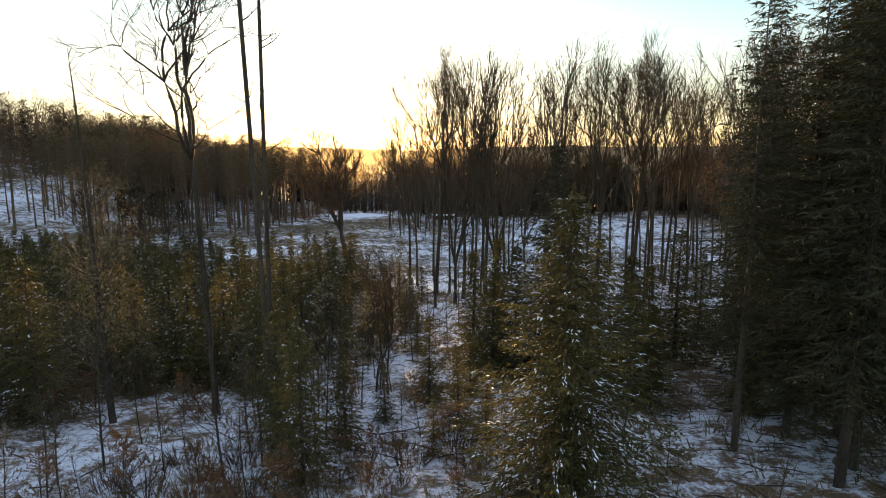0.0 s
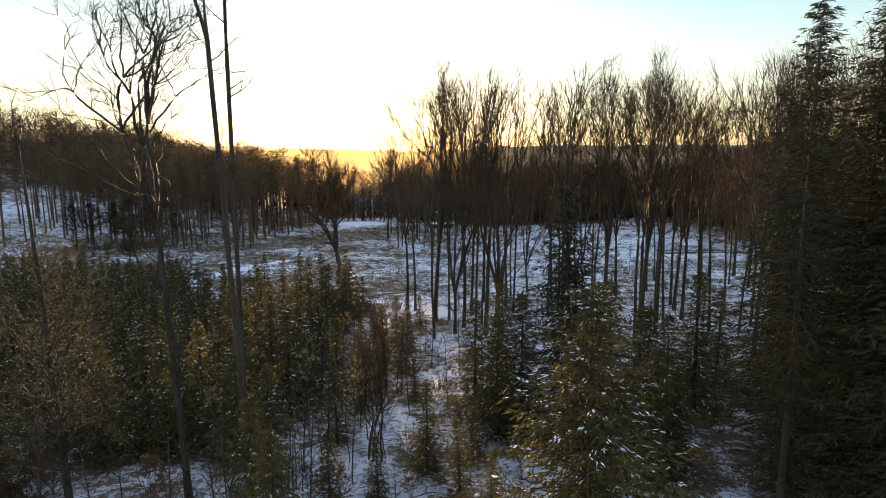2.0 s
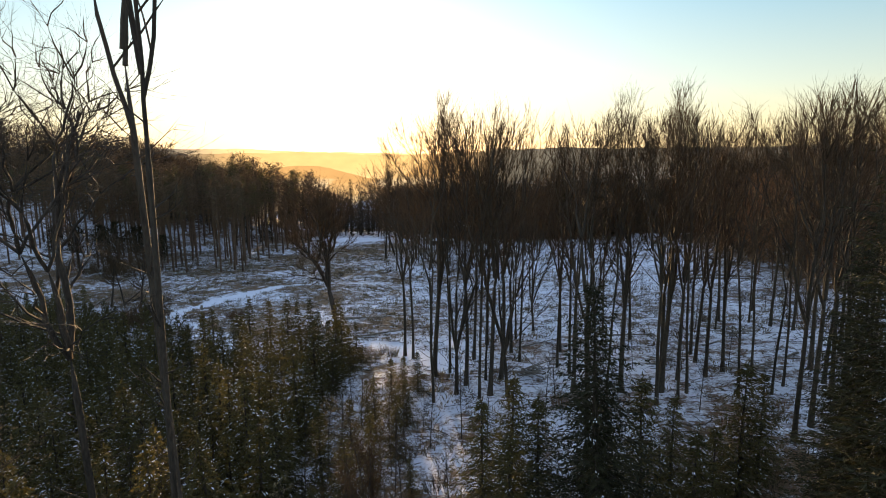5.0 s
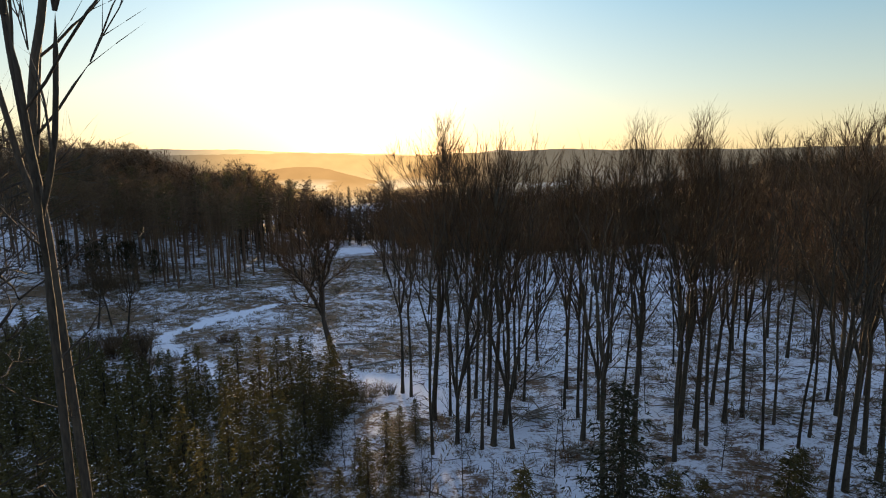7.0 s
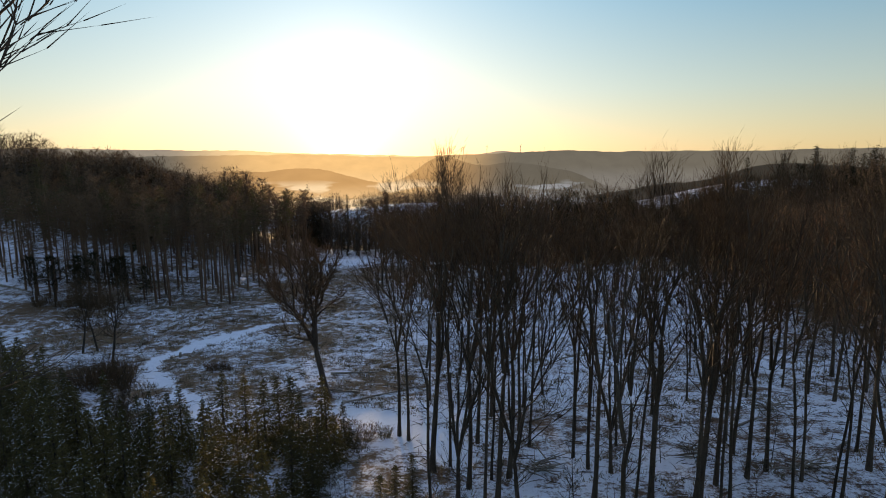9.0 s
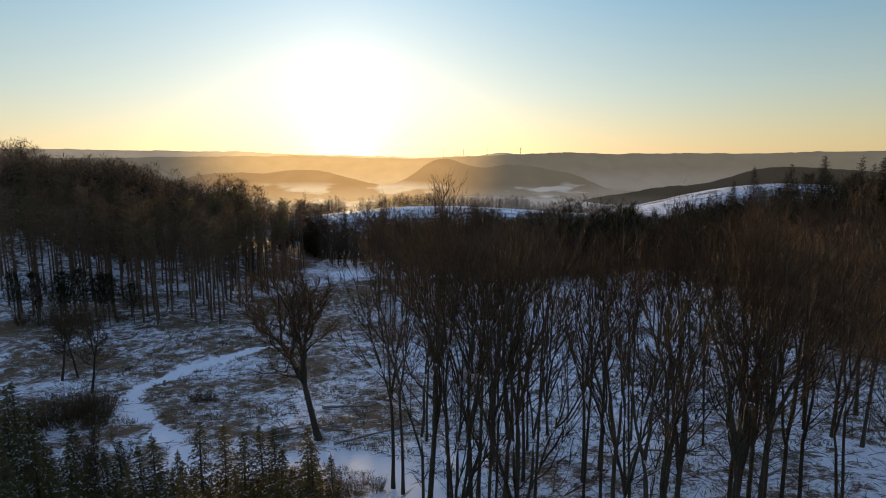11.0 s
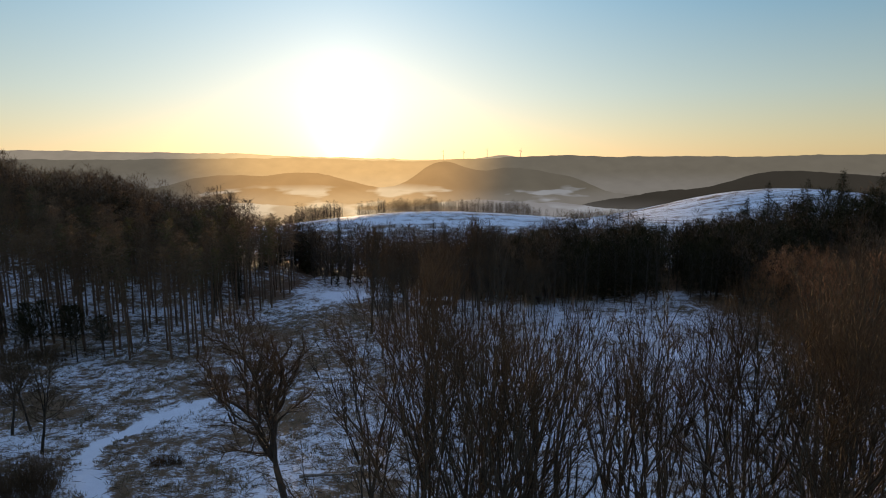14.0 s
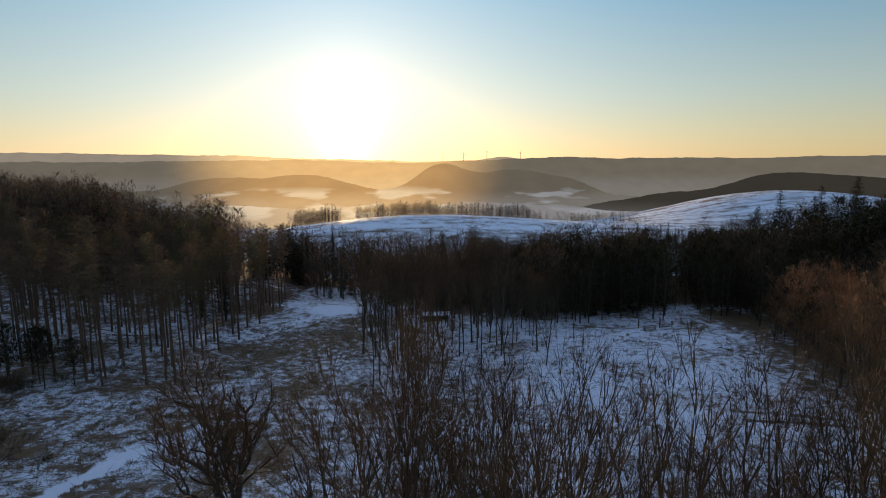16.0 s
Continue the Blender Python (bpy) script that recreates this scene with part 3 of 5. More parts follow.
CROSS_TRAIL = ((-22, 80), (-15, 84.4), (-10.9, 84.3), (-6.7, 82.5), (-2, 77), (1, 71))


def near_line(x, y, line):
    """Distance from points to a polyline."""
    best = np.full(np.shape(x), 1e9)
    for (ax, ay), (bx, by) in zip(line, line[1:]):
        t = np.clip(((x - ax) * (bx - ax) + (y - ay) * (by - ay)) / ((bx - ax) ** 2 + (by - ay) ** 2), 0, 1)
        best = np.minimum(best, np.hypot(x - ax - t * (bx - ax), y - ay - t * (by - ay)))
    return best


def trail_mask(x, y):
    wobble = 0.5 * lattice(np.asarray(x) / 3, np.asarray(y) / 3, 8)
    a = (1 - smooth(0.3, 1.65, near_line(x, y, TRAIL) + 1.6 * wobble)) * (1 - 0.85 * smooth(-31, -22, np.asarray(x, float)) * smooth(110, 120, np.asarray(y, float)))
    b = 1 - smooth(0.4, 2.0, near_line(x, y, LEFT_TRAIL) + wobble)
    c = 1 - smooth(1.0, 2.6, near_line(x, y, CROSS_TRAIL) + wobble)
    drift = 0.8 * (1 - smooth(0.55, 1.0, np.hypot((np.asarray(x) + 26) / 9, (np.asarray(y) - 197) / 6) + 0.3 * wobble))
    return np.maximum(np.maximum(np.maximum(a, drift), 0.15 * b), 0.55 * c)


def wood_mask(x, y):
    """Where leaf litter shows through: under the broadleaf wood and the stands."""
    x, y = np.asarray(x, float), np.asarray(y, float)
    right = smooth(-8, 4, x) * smooth(48, 60, y) * (1 - smooth(105, 125, y))
    near = 0.5 * smooth(4, 10, x) * (1 - smooth(50, 60, y))
    back = smooth(188, 205, y + 6 * lattice(x / 20, y / 20, 5)) * (1 - smooth(300, 380, y))
    return np.clip(np.maximum(np.maximum(right, near), back), 0, 1)


def heath_mask(x, y):
    """Where dry grass and heather stand thick in the clearing."""
    x, y = np.asarray(x, float), np.asarray(y, float)
    west = 1 - smooth(-50, -34, x)
    band = smooth(146, 160, y + 7 * lattice(x / 9, y / 9, 6) + 17 * west) * (1 - smooth(172, 190, y + 10 * lattice(x / 14, y / 14, 7) + 28 * west)) * (1 - smooth(-6, 8, x))
    open_ground = smooth(84, 92, y) * (1 - smooth(-10, -2, x)) * (1 - smooth(185, 200, y)) * (1 + 0.45 * (1 - smooth(-52, -34, x)))
    floor = 2.4 * smooth(188, 203, y + 6 * lattice(x / 20, y / 20, 5)) * (1 - smooth(-48, -40, x) * (1 - smooth(-8, 0, x)) * (1 - smooth(232, 244, y))) * (1 - smooth(320, 390, y))
    floor = floor * (1 - 0.7 * (1 - smooth(-56, -40, x + 5 * lattice(x / 9, y / 9, 16))) * (1 - smooth(226, 246, y + 6 * lattice(x / 8, y / 8, 17))))
    open_ground = open_ground * (1 - smooth(140, 148, y) * (1 - smooth(-46, -40, x)))
    shaded = 0.4 * smooth(8, 13, x) * (1 - smooth(46, 56, y))
    thicket = 1.3 * smooth(62, 72, x + 4 * lattice(x / 9, y / 9, 34)) * smooth(98, 112, y) * (1 - smooth(300, 360, y))
    band = np.maximum(np.maximum(0.55 * band, shaded), thicket)
    felled = smooth(2, 14, x) * (1 - smooth(54, 64, x)) * smooth(112, 124, y) * (1 - smooth(180, 190, y)) * (0.75 + 0.5 * lattice(x / 7, y / 5, 41))
    return np.maximum(np.maximum(band, floor), 0.6 * open_ground * (0.6 + 0.7 * lattice(x / 5, y / 5, 9))) - 0.75 * felled


def spread_steps(start, fine_to, step, far, growth):
    out, v, s = [], start, step
    while v < far:
        out.append(v)
        if v >= fine_to:
            s *= growth
        v += s
    return out + [far]


half = spread_steps(0, 86, 0.9, 5200, 1.08)
xs = np.array([-v for v in half[:0:-1]] + half)
ys = np.array([-v for v in spread_steps(0, 2, 1.5, 600, 1.15)[:0:-1]] + spread_steps(0, 212, 0.9, 5200, 1.065))
gx, gy = np.meshgrid(xs, ys)
close = (1 - smooth(150, 300, np.hypot(gx, gy - 60)))
trail = trail_mask(gx, gy)
gz = ground_height(gx, gy) - 0.12 * trail + close * (1 - 0.8 * trail) * (0.14 * lattice(gx / 1.9, gy / 1.9, 3) + 0.09 * lattice(gx / 0.9, gy / 0.9, 4))
rows_n, cols_n = gx.shape
index = np.arange(rows_n * cols_n).reshape(rows_n, cols_n)
quads = np.stack([index[:-1, :-1], index[:-1, 1:], index[1:, 1:], index[1:, :-1]], -1).reshape(-1, 4)
me = mesh_of("ground", np.stack([gx, gy, gz], -1).reshape(-1, 3).tolist(), quads.tolist(), ground_material(), True)
for key, values in (("trail", trail), ("litter", wood_mask(gx, gy)), ("heath", heath_mask(gx, gy)), ("field", smooth(330, 460, gy))):
    me.attributes.new(key, "FLOAT", "POINT").data.foreach_set("value", values.astype(np.float32).ravel())
ground = tagged(new("ground", me), "thin patchy snow over dry grass and leaf litter", "ground", kind="structure")


def hz(x, y):
    return float(ground_height(x, y))


# ---- distant hills ----
def far_hill(name, distance, bumps, base, mat, label, seed):
    """A long ridge across the view; bumps are (bearing in degrees, height, width in degrees)."""
    bearings = np.linspace(-52, 52, 420)
    height = np.full_like(bearings, base)
    for at, high, wide in bumps:
        height = height + high * np.exp(-((bearings - at) / wide) ** 2)
    height = height + distance * (0.0012 * lattice(bearings / 2.3, 0, seed) + 0.0006 * lattice(bearings / 0.5, 0, seed + 1) + 0.00022 * lattice(bearings / 0.09, 0, seed + 2))
    verts, faces = [], []
    steps = ((-0.16, -160), (-0.07, 0.3), (-0.02, 0.82), (0, 1), (0.05, 0.6), (0.09, -200))
    for off, level in steps:
        for b, h in zip(bearings, height):
            r = distance * (1 + off) / math.cos(math.radians(b)) ** 0.5
            z = level if abs(level) > 2 else (h + 120) * level - 120
            verts.append((r * math.sin(math.radians(b)), r * math.cos(math.radians(b)), z))
    n = len(bearings)
    for k in range(len(steps) - 1):
        faces += [(k * n + i, k * n + i + 1, (k + 1) * n + i + 1, (k + 1) * n + i) for i in range(n - 1)]
    return tagged(new(name, mesh_of(name, verts, faces, mat, True)), label, "hill", kind="structure")


# ridges get emissive haze tones, mostly paler with distance
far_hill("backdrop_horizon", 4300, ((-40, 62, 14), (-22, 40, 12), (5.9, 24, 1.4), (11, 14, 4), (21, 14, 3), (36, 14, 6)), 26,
         painted_haze_material("painted_haze_far", (0.25, 0.22, 0.185), (0.97, 0.66, 0.32)), "pale glowing hills in painted haze along the far horizon", 21)
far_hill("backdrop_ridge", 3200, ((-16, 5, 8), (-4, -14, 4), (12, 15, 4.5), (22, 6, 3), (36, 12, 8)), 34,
         painted_haze_material("painted_haze_middle", (0.128, 0.117, 0.098), (0.74, 0.46, 0.2), 1.0, (-110, -20)), "wooded ridge across the valley in painted haze", 31)
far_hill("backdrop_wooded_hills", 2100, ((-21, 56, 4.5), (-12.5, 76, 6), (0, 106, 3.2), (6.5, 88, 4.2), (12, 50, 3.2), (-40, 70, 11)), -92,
         painted_haze_material("painted_haze_near", (0.108, 0.098, 0.081), (0.5, 0.29, 0.12), 1.0, (-104, -60), (-72, -50)), "wooded hills rising from painted valley mist", 41)
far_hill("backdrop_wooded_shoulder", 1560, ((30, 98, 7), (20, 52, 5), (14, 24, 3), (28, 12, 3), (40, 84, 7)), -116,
         painted_haze_material("painted_haze_shoulder", (0.034, 0.031, 0.027), (0.2, 0.12, 0.06), 1.0, (-120, -60)), "dark wooded shoulder above the snowy field", 51)
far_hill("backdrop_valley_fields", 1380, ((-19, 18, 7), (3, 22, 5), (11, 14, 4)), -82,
         painted_haze_material("painted_haze_fields", (0.2, 0.2, 0.215), (0.62, 0.44, 0.26), 1.0, (-140, -120), (90, 100)), "pale glowing snowy fields and painted mist in the valley", 61)

# ---- woods: placing ----
BEECHES = [vase_tree("beech_tree", 100 + k, 25, clear, leaders, girth, BARK_BEECH, TWIG, fork=fork, levels=6 if k == 2 else 5, sway=0.024, aim=(0.03 * (k % 3 - 1), 0.02))
           for k, (clear, leaders, girth, fork) in enumerate(((0.42, 3, 0.21, (0.14, 0.38)), (0.5, 2, 0.18, (0.16, 0.4)), (0.38, 3, 0.26, (0.16, 0.42)), (0.46, 3, 0.17, (0.14, 0.36)), (0.44, 2, 0.21, (0.18, 0.44)), (0.18, 4, 0.21, (0.12, 0.32))))]
POLES = [vase_tree("slim_tree", 140 + k, 19, 0.56, 2, 0.11, BARK_BEECH, TWIG, (0.06, 0.2), (0.16, 0.4), levels=4, stubs=10, sway=0.035, aim=(0.03 * (k - 1), 0.0)) for k in range(3)]
DENSE = [vase_tree("beech_tree", 150 + k, 25, 0.4, 3, 0.2, BARK_BEECH, TWIG, fork=(0.16, 0.46), sprays=4, sway=0.02) for k in range(2)]
for k, ob in enumerate(BEECHES + DENSE + POLES):
    tagged(ob, "tall leafless beech with grey-brown bark in snow" if k < 8 else "slender leafless forest tree standing in thin snow", "tree", "trees of the beech wood")

WOOD_A = ((-4.4, 76.5), (-3.4, 75.4), (-0.9, 68.2), (-0.9, 61.2), (0.7, 69.3), (1.2, 63.2), (2.2, 65.2), (3.5, 74.3), (3.3, 61.9), (4.2, 66.5),
          (4.3, 62.6), (5.9, 62.0), (5.8, 67.2), (8.5, 73.5), (12.2, 70.9), (13.0, 68.6), (12.1, 63.1), (14.7, 67.4), (16.8, 72.9), (14.5, 60.6),
          (16.2, 62.0), (18.1, 58.2), (19.8, 62.2), (20.5, 59.6), (21.8, 60.9))
WOOD_B = ((26.2, 69.3), (25.5, 65.4), (27.7, 66.5), (25.9, 59.9), (41.7, 88.0), (43.2, 85.5), (44.6, 82.8), (38.6, 90.1), (28.8, 59.8), (30.9, 61.7),
          (49.9, 85.2), (33.2, 58.6), (34.9, 62.1), (42.3, 95.8), (33.7, 95.8), (8.1, 77.9), (12.5, 89.0), (13.8, 77.4), (15.9, 79.5), (21.4, 86.5),
          (22.9, 80.1), (22.4, 64.4), (27.0, 72.3), (29.5, 64.5), (37.2, 69.0))
rng = random.Random(11)
first = {}
taken = []


def plant(src, x, y, size, dz=0.0):
    """The first of each pattern is set out itself, later ones are copies of it."""
    m = Matrix.LocRotScale((x, y, hz(x, y) + dz), Euler((rng.uniform(-0.02, 0.02), rng.uniform(-0.02, 0.02), rng.random() * 6.28)), None)
    if src.name not in first:
        first[src.name] = True
        src.matrix_basis = m @ Matrix.Diagonal((size, size, size, 1))
        ob = src
    else:
        ob = copy_thing(src, m)
        ob.scale = (size, size, size)
    taken.append((x, y))
    return ob


def free_spot(x, y, d):
    return all((x - a) ** 2 + (y - b) ** 2 > d * d for a, b in taken)


plant(BEECHES[2], 19.6, 61.2, 0.96)
plant(BEECHES[1], 9.6, 48.2, 0.92)
for k, (x, y) in enumerate(WOOD_A + WOOD_B):
    slim = (k * 7) % 5 in (1, 3)
    plant(POLES[k % 3] if slim else DENSE[k % 2] if x > 22 else BEECHES[k % 6], x, y, rng.uniform(1.0, 1.25) if slim else rng.uniform(0.96, 1.05) * (0.9 if x < -2 else 0.84 if y > 76 and x < 26 else 0.97 if x > 31 else 0.93 if x > 22 else 0.92 if x > 10 else 0.98))
for _ in range(1500):
    x, y = rng.uniform(-3, 95), rng.uniform(62, 128)
    if y > 92 + 0.06 * abs(x - 10) and x < 66 or y > 122 or x < 4 and y > 96 or (x < 40 and y > 76 and rng.random() < 0.6) or (25 < x < 64 and rng.random() < 0.8) or not free_spot(x, y, 3.4 if x > 30 else 4.4):
        continue
    plant(rng.choice(POLES) if rng.random() < 0.4 else rng.choice(DENSE if x > 28 else BEECHES), x, y, rng.uniform(0.86, 1.02) * (0.84 if y > 72 and x < 66 else 1.0))
    if len(taken) > 98:
        break

count = 0
for _ in range(1200):
    x, y = rng.uniform(25, 62), rng.uniform(58, 88)
    if not free_spot(x, y, 3.7):
        continue
    plant(rng.choice(POLES) if rng.random() < 0.3 else rng.choice(DENSE), x, y, rng.uniform(0.9, 1.0))
    count += 1
    if count >= 5:
        break

for x, y, size in ((46.1, 95.3, 1.12), (50.5, 92, 1.08)):
    plant(DENSE[0], x, y, size)
for x, y, size in ((36, 65.8, 1.06), (39.5, 62.5, 1.0), (28.2, 53.4, 1.0), (25.6, 51.2, 0.94), (31.6, 54.8, 1.0), (34.2, 51.6, 1.02)):
    plant(DENSE[1], x, y, size)

# the single beech in the clearing
lone = plant(vase_tree("beech_tree", 173, 21, 0.34, 4, 0.42, BARK_DARK, TWIG, (0.3, 0.75), (0.3, 0.65), 0.2, 5, 12, 0.1, (-0.2, 0.0), 2, 5), -14.0, 88.8, 1.0)
lone.rotation_euler[2] = 0.0
tagged(lone, "lone leafless beech leaning over the snowy clearing", "tree")
# three dark slim trees beside the trail
clump = [bare_tree("slim_tree", 180 + k, 13, 0.3, 40, 6, 6, 1.6, 0.2, BARK_DARK, TWIG, 3, lean=0.1, stout=2.0) for k in range(2)]
for k, (x, y) in enumerate(((-57.9, 110.9), (-56.4, 112.4), (-50.0, 105.3))):
    tagged(plant(clump[k % 2], x, y, (1.0, 0.92, 1.05)[k]), "dark leafless tree beside the snowy trail", "tree")

# the thin grove before the far woods
for k in range(74):
    for _ in range(40):
        x, y = rng.uniform(-16, 22), rng.uniform(141 if k % 2 else 158, 187)
        if free_spot(x, y, 2.6):
            break
    plant(POLES[k % 3] if k % 3 == 1 else BEECHES[k % 6], x, y, rng.uniform(0.8, 1.0) if k % 3 == 1 else rng.uniform(0.66, 0.86) * (1.0 if x < 16 else 0.8))

# ---- near trees ----
for kind, seed, x, y, h, clear, lead, girth, aim, bark, label in (
        ("tall_tree", 214, -8.9, 29.8, 34, 0.66, 3, 0.14, (0.008, 0.0), BARK_DARK, "very tall bare tree with a reddish trunk"),
        ("tall_tree", 217, -8.1, 27.4, 33, 0.64, 3, 0.11, (-0.012, 0.0), BARK_DARK, "very tall slim bare tree beside its twin")):
    ob = plant(vase_tree(kind, seed, h, clear, lead, girth, bark, BARK_DARK, (0.1, 0.24), (0.14, 0.34), 0.1, 5, 2, 0.08, aim, 0, 9), x, y, 1.0)
    ob.rotation_euler[2] = 3.1
    tagged(ob, label, "tree", "twin tall trees")
broad = plant(vase_tree("broad_tree", 201, 22.6, 0.58, 4, 0.155, BARK_DARK, BARK_DARK, (0.3, 0.85), (0.32, 0.7), 0.25, 5, 2, 0.06, (-0.02, 0.0), 1, 7, 0.72), -11.7, 29.6, 1.0)
broad.rotation_euler[2] = 1.7
tagged(broad, "tall leafless tree with wide crooked limbs", "tree")
multi = [bare_tree("many_stemmed_tree", 210 + k, 8.5, 0.35, 8, 5, 4, 0.7, 0.06, BARK_DARK, TWIG, 2, lean=0.2) for k in range(2)]
for k in range(7):
    a = k * 0.9
    tagged(plant(multi[k % 2], -3.7 + 0.45 * math.cos(a), 34.6 + 0.45 * math.sin(a), 0.7 + 0.06 * k), "thin stem of a leafless coppiced tree", "tree", "stems of the coppice")

# ---- tall spruces ----
BIG = [spruce("spruce_tree", 300 + k, 22, 3.7, 0.5, 13, 1.5, NEEDLE_DARK, 0.0, bare=low, droop=0.55, girth=0.2, taper=0.62) for k, low in enumerate((0.12, 0.2))]
SPARSE = spruce("spruce_tree", 306, 20, 2.5, 0.5, 9, 1.4, NEEDLE_DARK, 0.0, bare=0.3, droop=0.5, girth=0.16, taper=0.6)
tagged(plant(SPARSE, 12.3, 24.9, 1.0), "slim spruce with a long bare trunk", "spruce", "tall spruces at the edge")
for k, (x, y, size) in enumerate(((16.6, 31.8, 1.0), (14.4, 21.4, 1.0), (16.2, 23.2, 1.06), (17.8, 26.4, 1.1), (19.6, 30.4, 1.1), (20.2, 22.6, 1.2), (22.2, 34.8, 1.0), (22.6, 27.4, 1.2), (24.6, 31.2, 1.15), (25.4, 38.5, 0.95), (27.6, 26.2, 1.2), (29.5, 35, 1.05), (21.0, 39.5, 0.8), (31, 30, 1.15), (18.4, 36.4, 0.72), (18.4, 28.8, 0.98), (15.4, 26.4, 0.94), (21.4, 31, 1.02))):
    tagged(plant(BIG[k % 2], x, y, size), "tall dark green spruce with drooping boughs", "spruce", "tall spruces at the edge")
tagged(plant(spruce("spruce_tree", 310, 14.3, 4.2, 0.38, 14, 1.2, NEEDLE_DARK, 0.03, bare=0.03, droop=0.35, taper=0.72), 6.9, 35.6, 1.0), "slender dark spruce with snow on its boughs", "spruce")
tagged(plant(spruce("spruce_tree", 312, 10.9, 4.5, 0.34, 14, 1.3, NEEDLE, 0.13, bare=0.02, droop=0.35, taper=0.8), 4.1, 20.9, 1.0), "broad dark spruce with snow clumps on its boughs", "spruce")
UNDER = [spruce("spruce_tree", 320 + k, 8, 2.9, 0.36, 11, 1.0, NEEDLE, 0.05, bare=0.04) for k in range(3)]
for k, (x, y, size) in enumerate(((1.9, 39.4, 1.0), (3.6, 41, 1.1), (2.9, 36.4, 0.95), (4.6, 38.2, 1.05), (9.8, 30.4, 0.85), (10.6, 34.6, 1.0), (-3.2, 30.5, 0.42), (1.8, 27, 0.48), (-0.6, 25.4, 0.36), (1.4, 33.5, 0.5), (-6.2, 36.5, 0.6), (-5.4, 41, 0.7), (-7.4, 44, 0.75), (0.6, 29.6, 0.55), (-0.95, 33.0, 0.66), (-4.6, 46, 0.62), (-3.4, 50, 0.6), (-5.2, 53, 0.66), (-3.0, 56, 0.5), (-2.0, 43, 0.4), (-6.4, 49, 0.62), (-4.4, 58.5, 0.62), (-6.2, 56, 0.5), (10.4, 40, 1.1), (12.8, 37, 0.9), (16.2, 41, 1.15),
                                   (10.8, 31, 0.7), (13.6, 44, 0.8), (20, 46, 0.9), (-5.5, 22.2, 0.8), (-7.4, 25.6, 0.8), (-4.6, 26.4, 0.6), (-19.9, 28.4, 1.0), (-22, 30.4, 1.1), (-24, 26.6, 1.0), (-21.6, 25.4, 0.7), (-17.6, 33.6, 0.85), (-8.6, 31.6, 0.75), (-10.6, 33.4, 0.8), (-2.4, 63.6, 0.5), (-3.6, 61, 0.55), (15.5, 29.5, 0.8), (9.6, 45, 0.7), (-10.4, 65.5, 0.8), (-12, 63.5, 0.9), (-11.6, 68, 0.75), (-10.2, 62.6, 0.7))):
    tagged(plant(UNDER[k % 3], x, y, size), "young spruce dusted with snow", "spruce", "young spruces among the trees")

# ---- the plantation of young spruces ----
YOUNG = [spruce("young_spruce", 340 + k, 5.9, 2.0, 0.36, 10, 0.9, NEEDLE_PALE if k % 2 else NEEDLE, 0.08, bare=0.03) for k in range(5)]
spots = []
for _ in range(1500):
    x, y = rng.uniform(-36, -9.5), rng.uniform(34, 54)
    if free_spot(x, y, 1.7) and lattice(x / 5, y / 5, 14) < 0.6:
        taken.append((x, y))
        spots.append((x, y, rng.uniform(0.8, 1.3)))
    if len(spots) >= 70:
        break
for _ in range(9000):
    x, y = rng.uniform(-66, -8.5), rng.uniform(36, 100)
    if y > 75 + min(25, max(0, -35 - x)) or x > -9.5 or near_line(x, y, TRAIL) < 3.2 or near_line(x, y, CROSS_TRAIL) < 3.0 or lattice(x / 6, y / 6, 12) > 0.78 or not free_spot(x, y, 2.25):
        continue
    taken.append((x, y))
    spots.append((x, y, rng.uniform(0.75, 1.28)))
    if len(spots) >= 500:
        break
spots.sort(key=lambda p: abs(p[0] + 20) * 0.7 + abs(p[1] - 60))
for k, (x, y, size) in enumerate(spots[:290]):
    tagged(plant(YOUNG[k % 5], x, y, size), "young plantation spruce dusted with snow", "spruce", "young spruces of the plantation")
REST_OF_PLANTATION = spots[290:]

# ---- saplings and bushes ----
SAPS = [leafy_sapling("leafy_sapling", 400 + k, 4.5, 6, 0.62) for k in range(3)] + [leafy_sapling("bare_sapling", 410 + k, 4.5, 0, 0.6) for k in range(2)]
for ob in SAPS:
    tagged(ob, "thin sapling with withered ochre leaves" if "leafy" in ob.name else "thin leafless sapling rising from the snow", "sapling", "saplings")
count = 0
for _ in range(3000):
    x, y = rng.uniform(-36, 24), rng.uniform(12, 60)
    if x > -1 and y > 50 or near_line(x, y, CROSS_TRAIL) < 1.8 or not free_spot(x, y, 1.2) or (x > 8 and rng.random() < 0.6) or math.hypot((x + 15.5) / 4.4, (y - 25) / 4) < 1 or math.hypot(x + 11.5, (y - 34) / 4) < 2.2:
        continue
    plant(SAPS[count % 5 if count % 2 else 3 + count % 2], x, y, rng.uniform(0.5, 1.4) if y > 24 else rng.uniform(0.4, 0.9))
    count += 1
    if count >= 170:
        break
SHRUBS = [leafy_sapling("leafy_shrub", 415 + k, 2.4, 12, 1.1, (0.05, 0.99), 26, leaf_mat=LEAF_BROWN) for k in range(2)]
count = 0
for _ in range(2000):
    x, y = rng.uniform(-24, 0.6), rng.uniform(11, 31)
    if not free_spot(x, y, 0.8) or math.hypot((x + 15.5) / 4.5, (y - 25) / 4) < 1 or -12 < x < -9 and y > 24 or -3 < x < 3 and rng.random() < 0.6:
        continue
    tagged(plant(SHRUBS[count % 2], x, y, rng.uniform(0.5, 1.1)), "low shrub with withered brown leaves", "shrub", "shrubs in the undergrowth")
    count += 1
    if count >= 85:
        break
count = 0
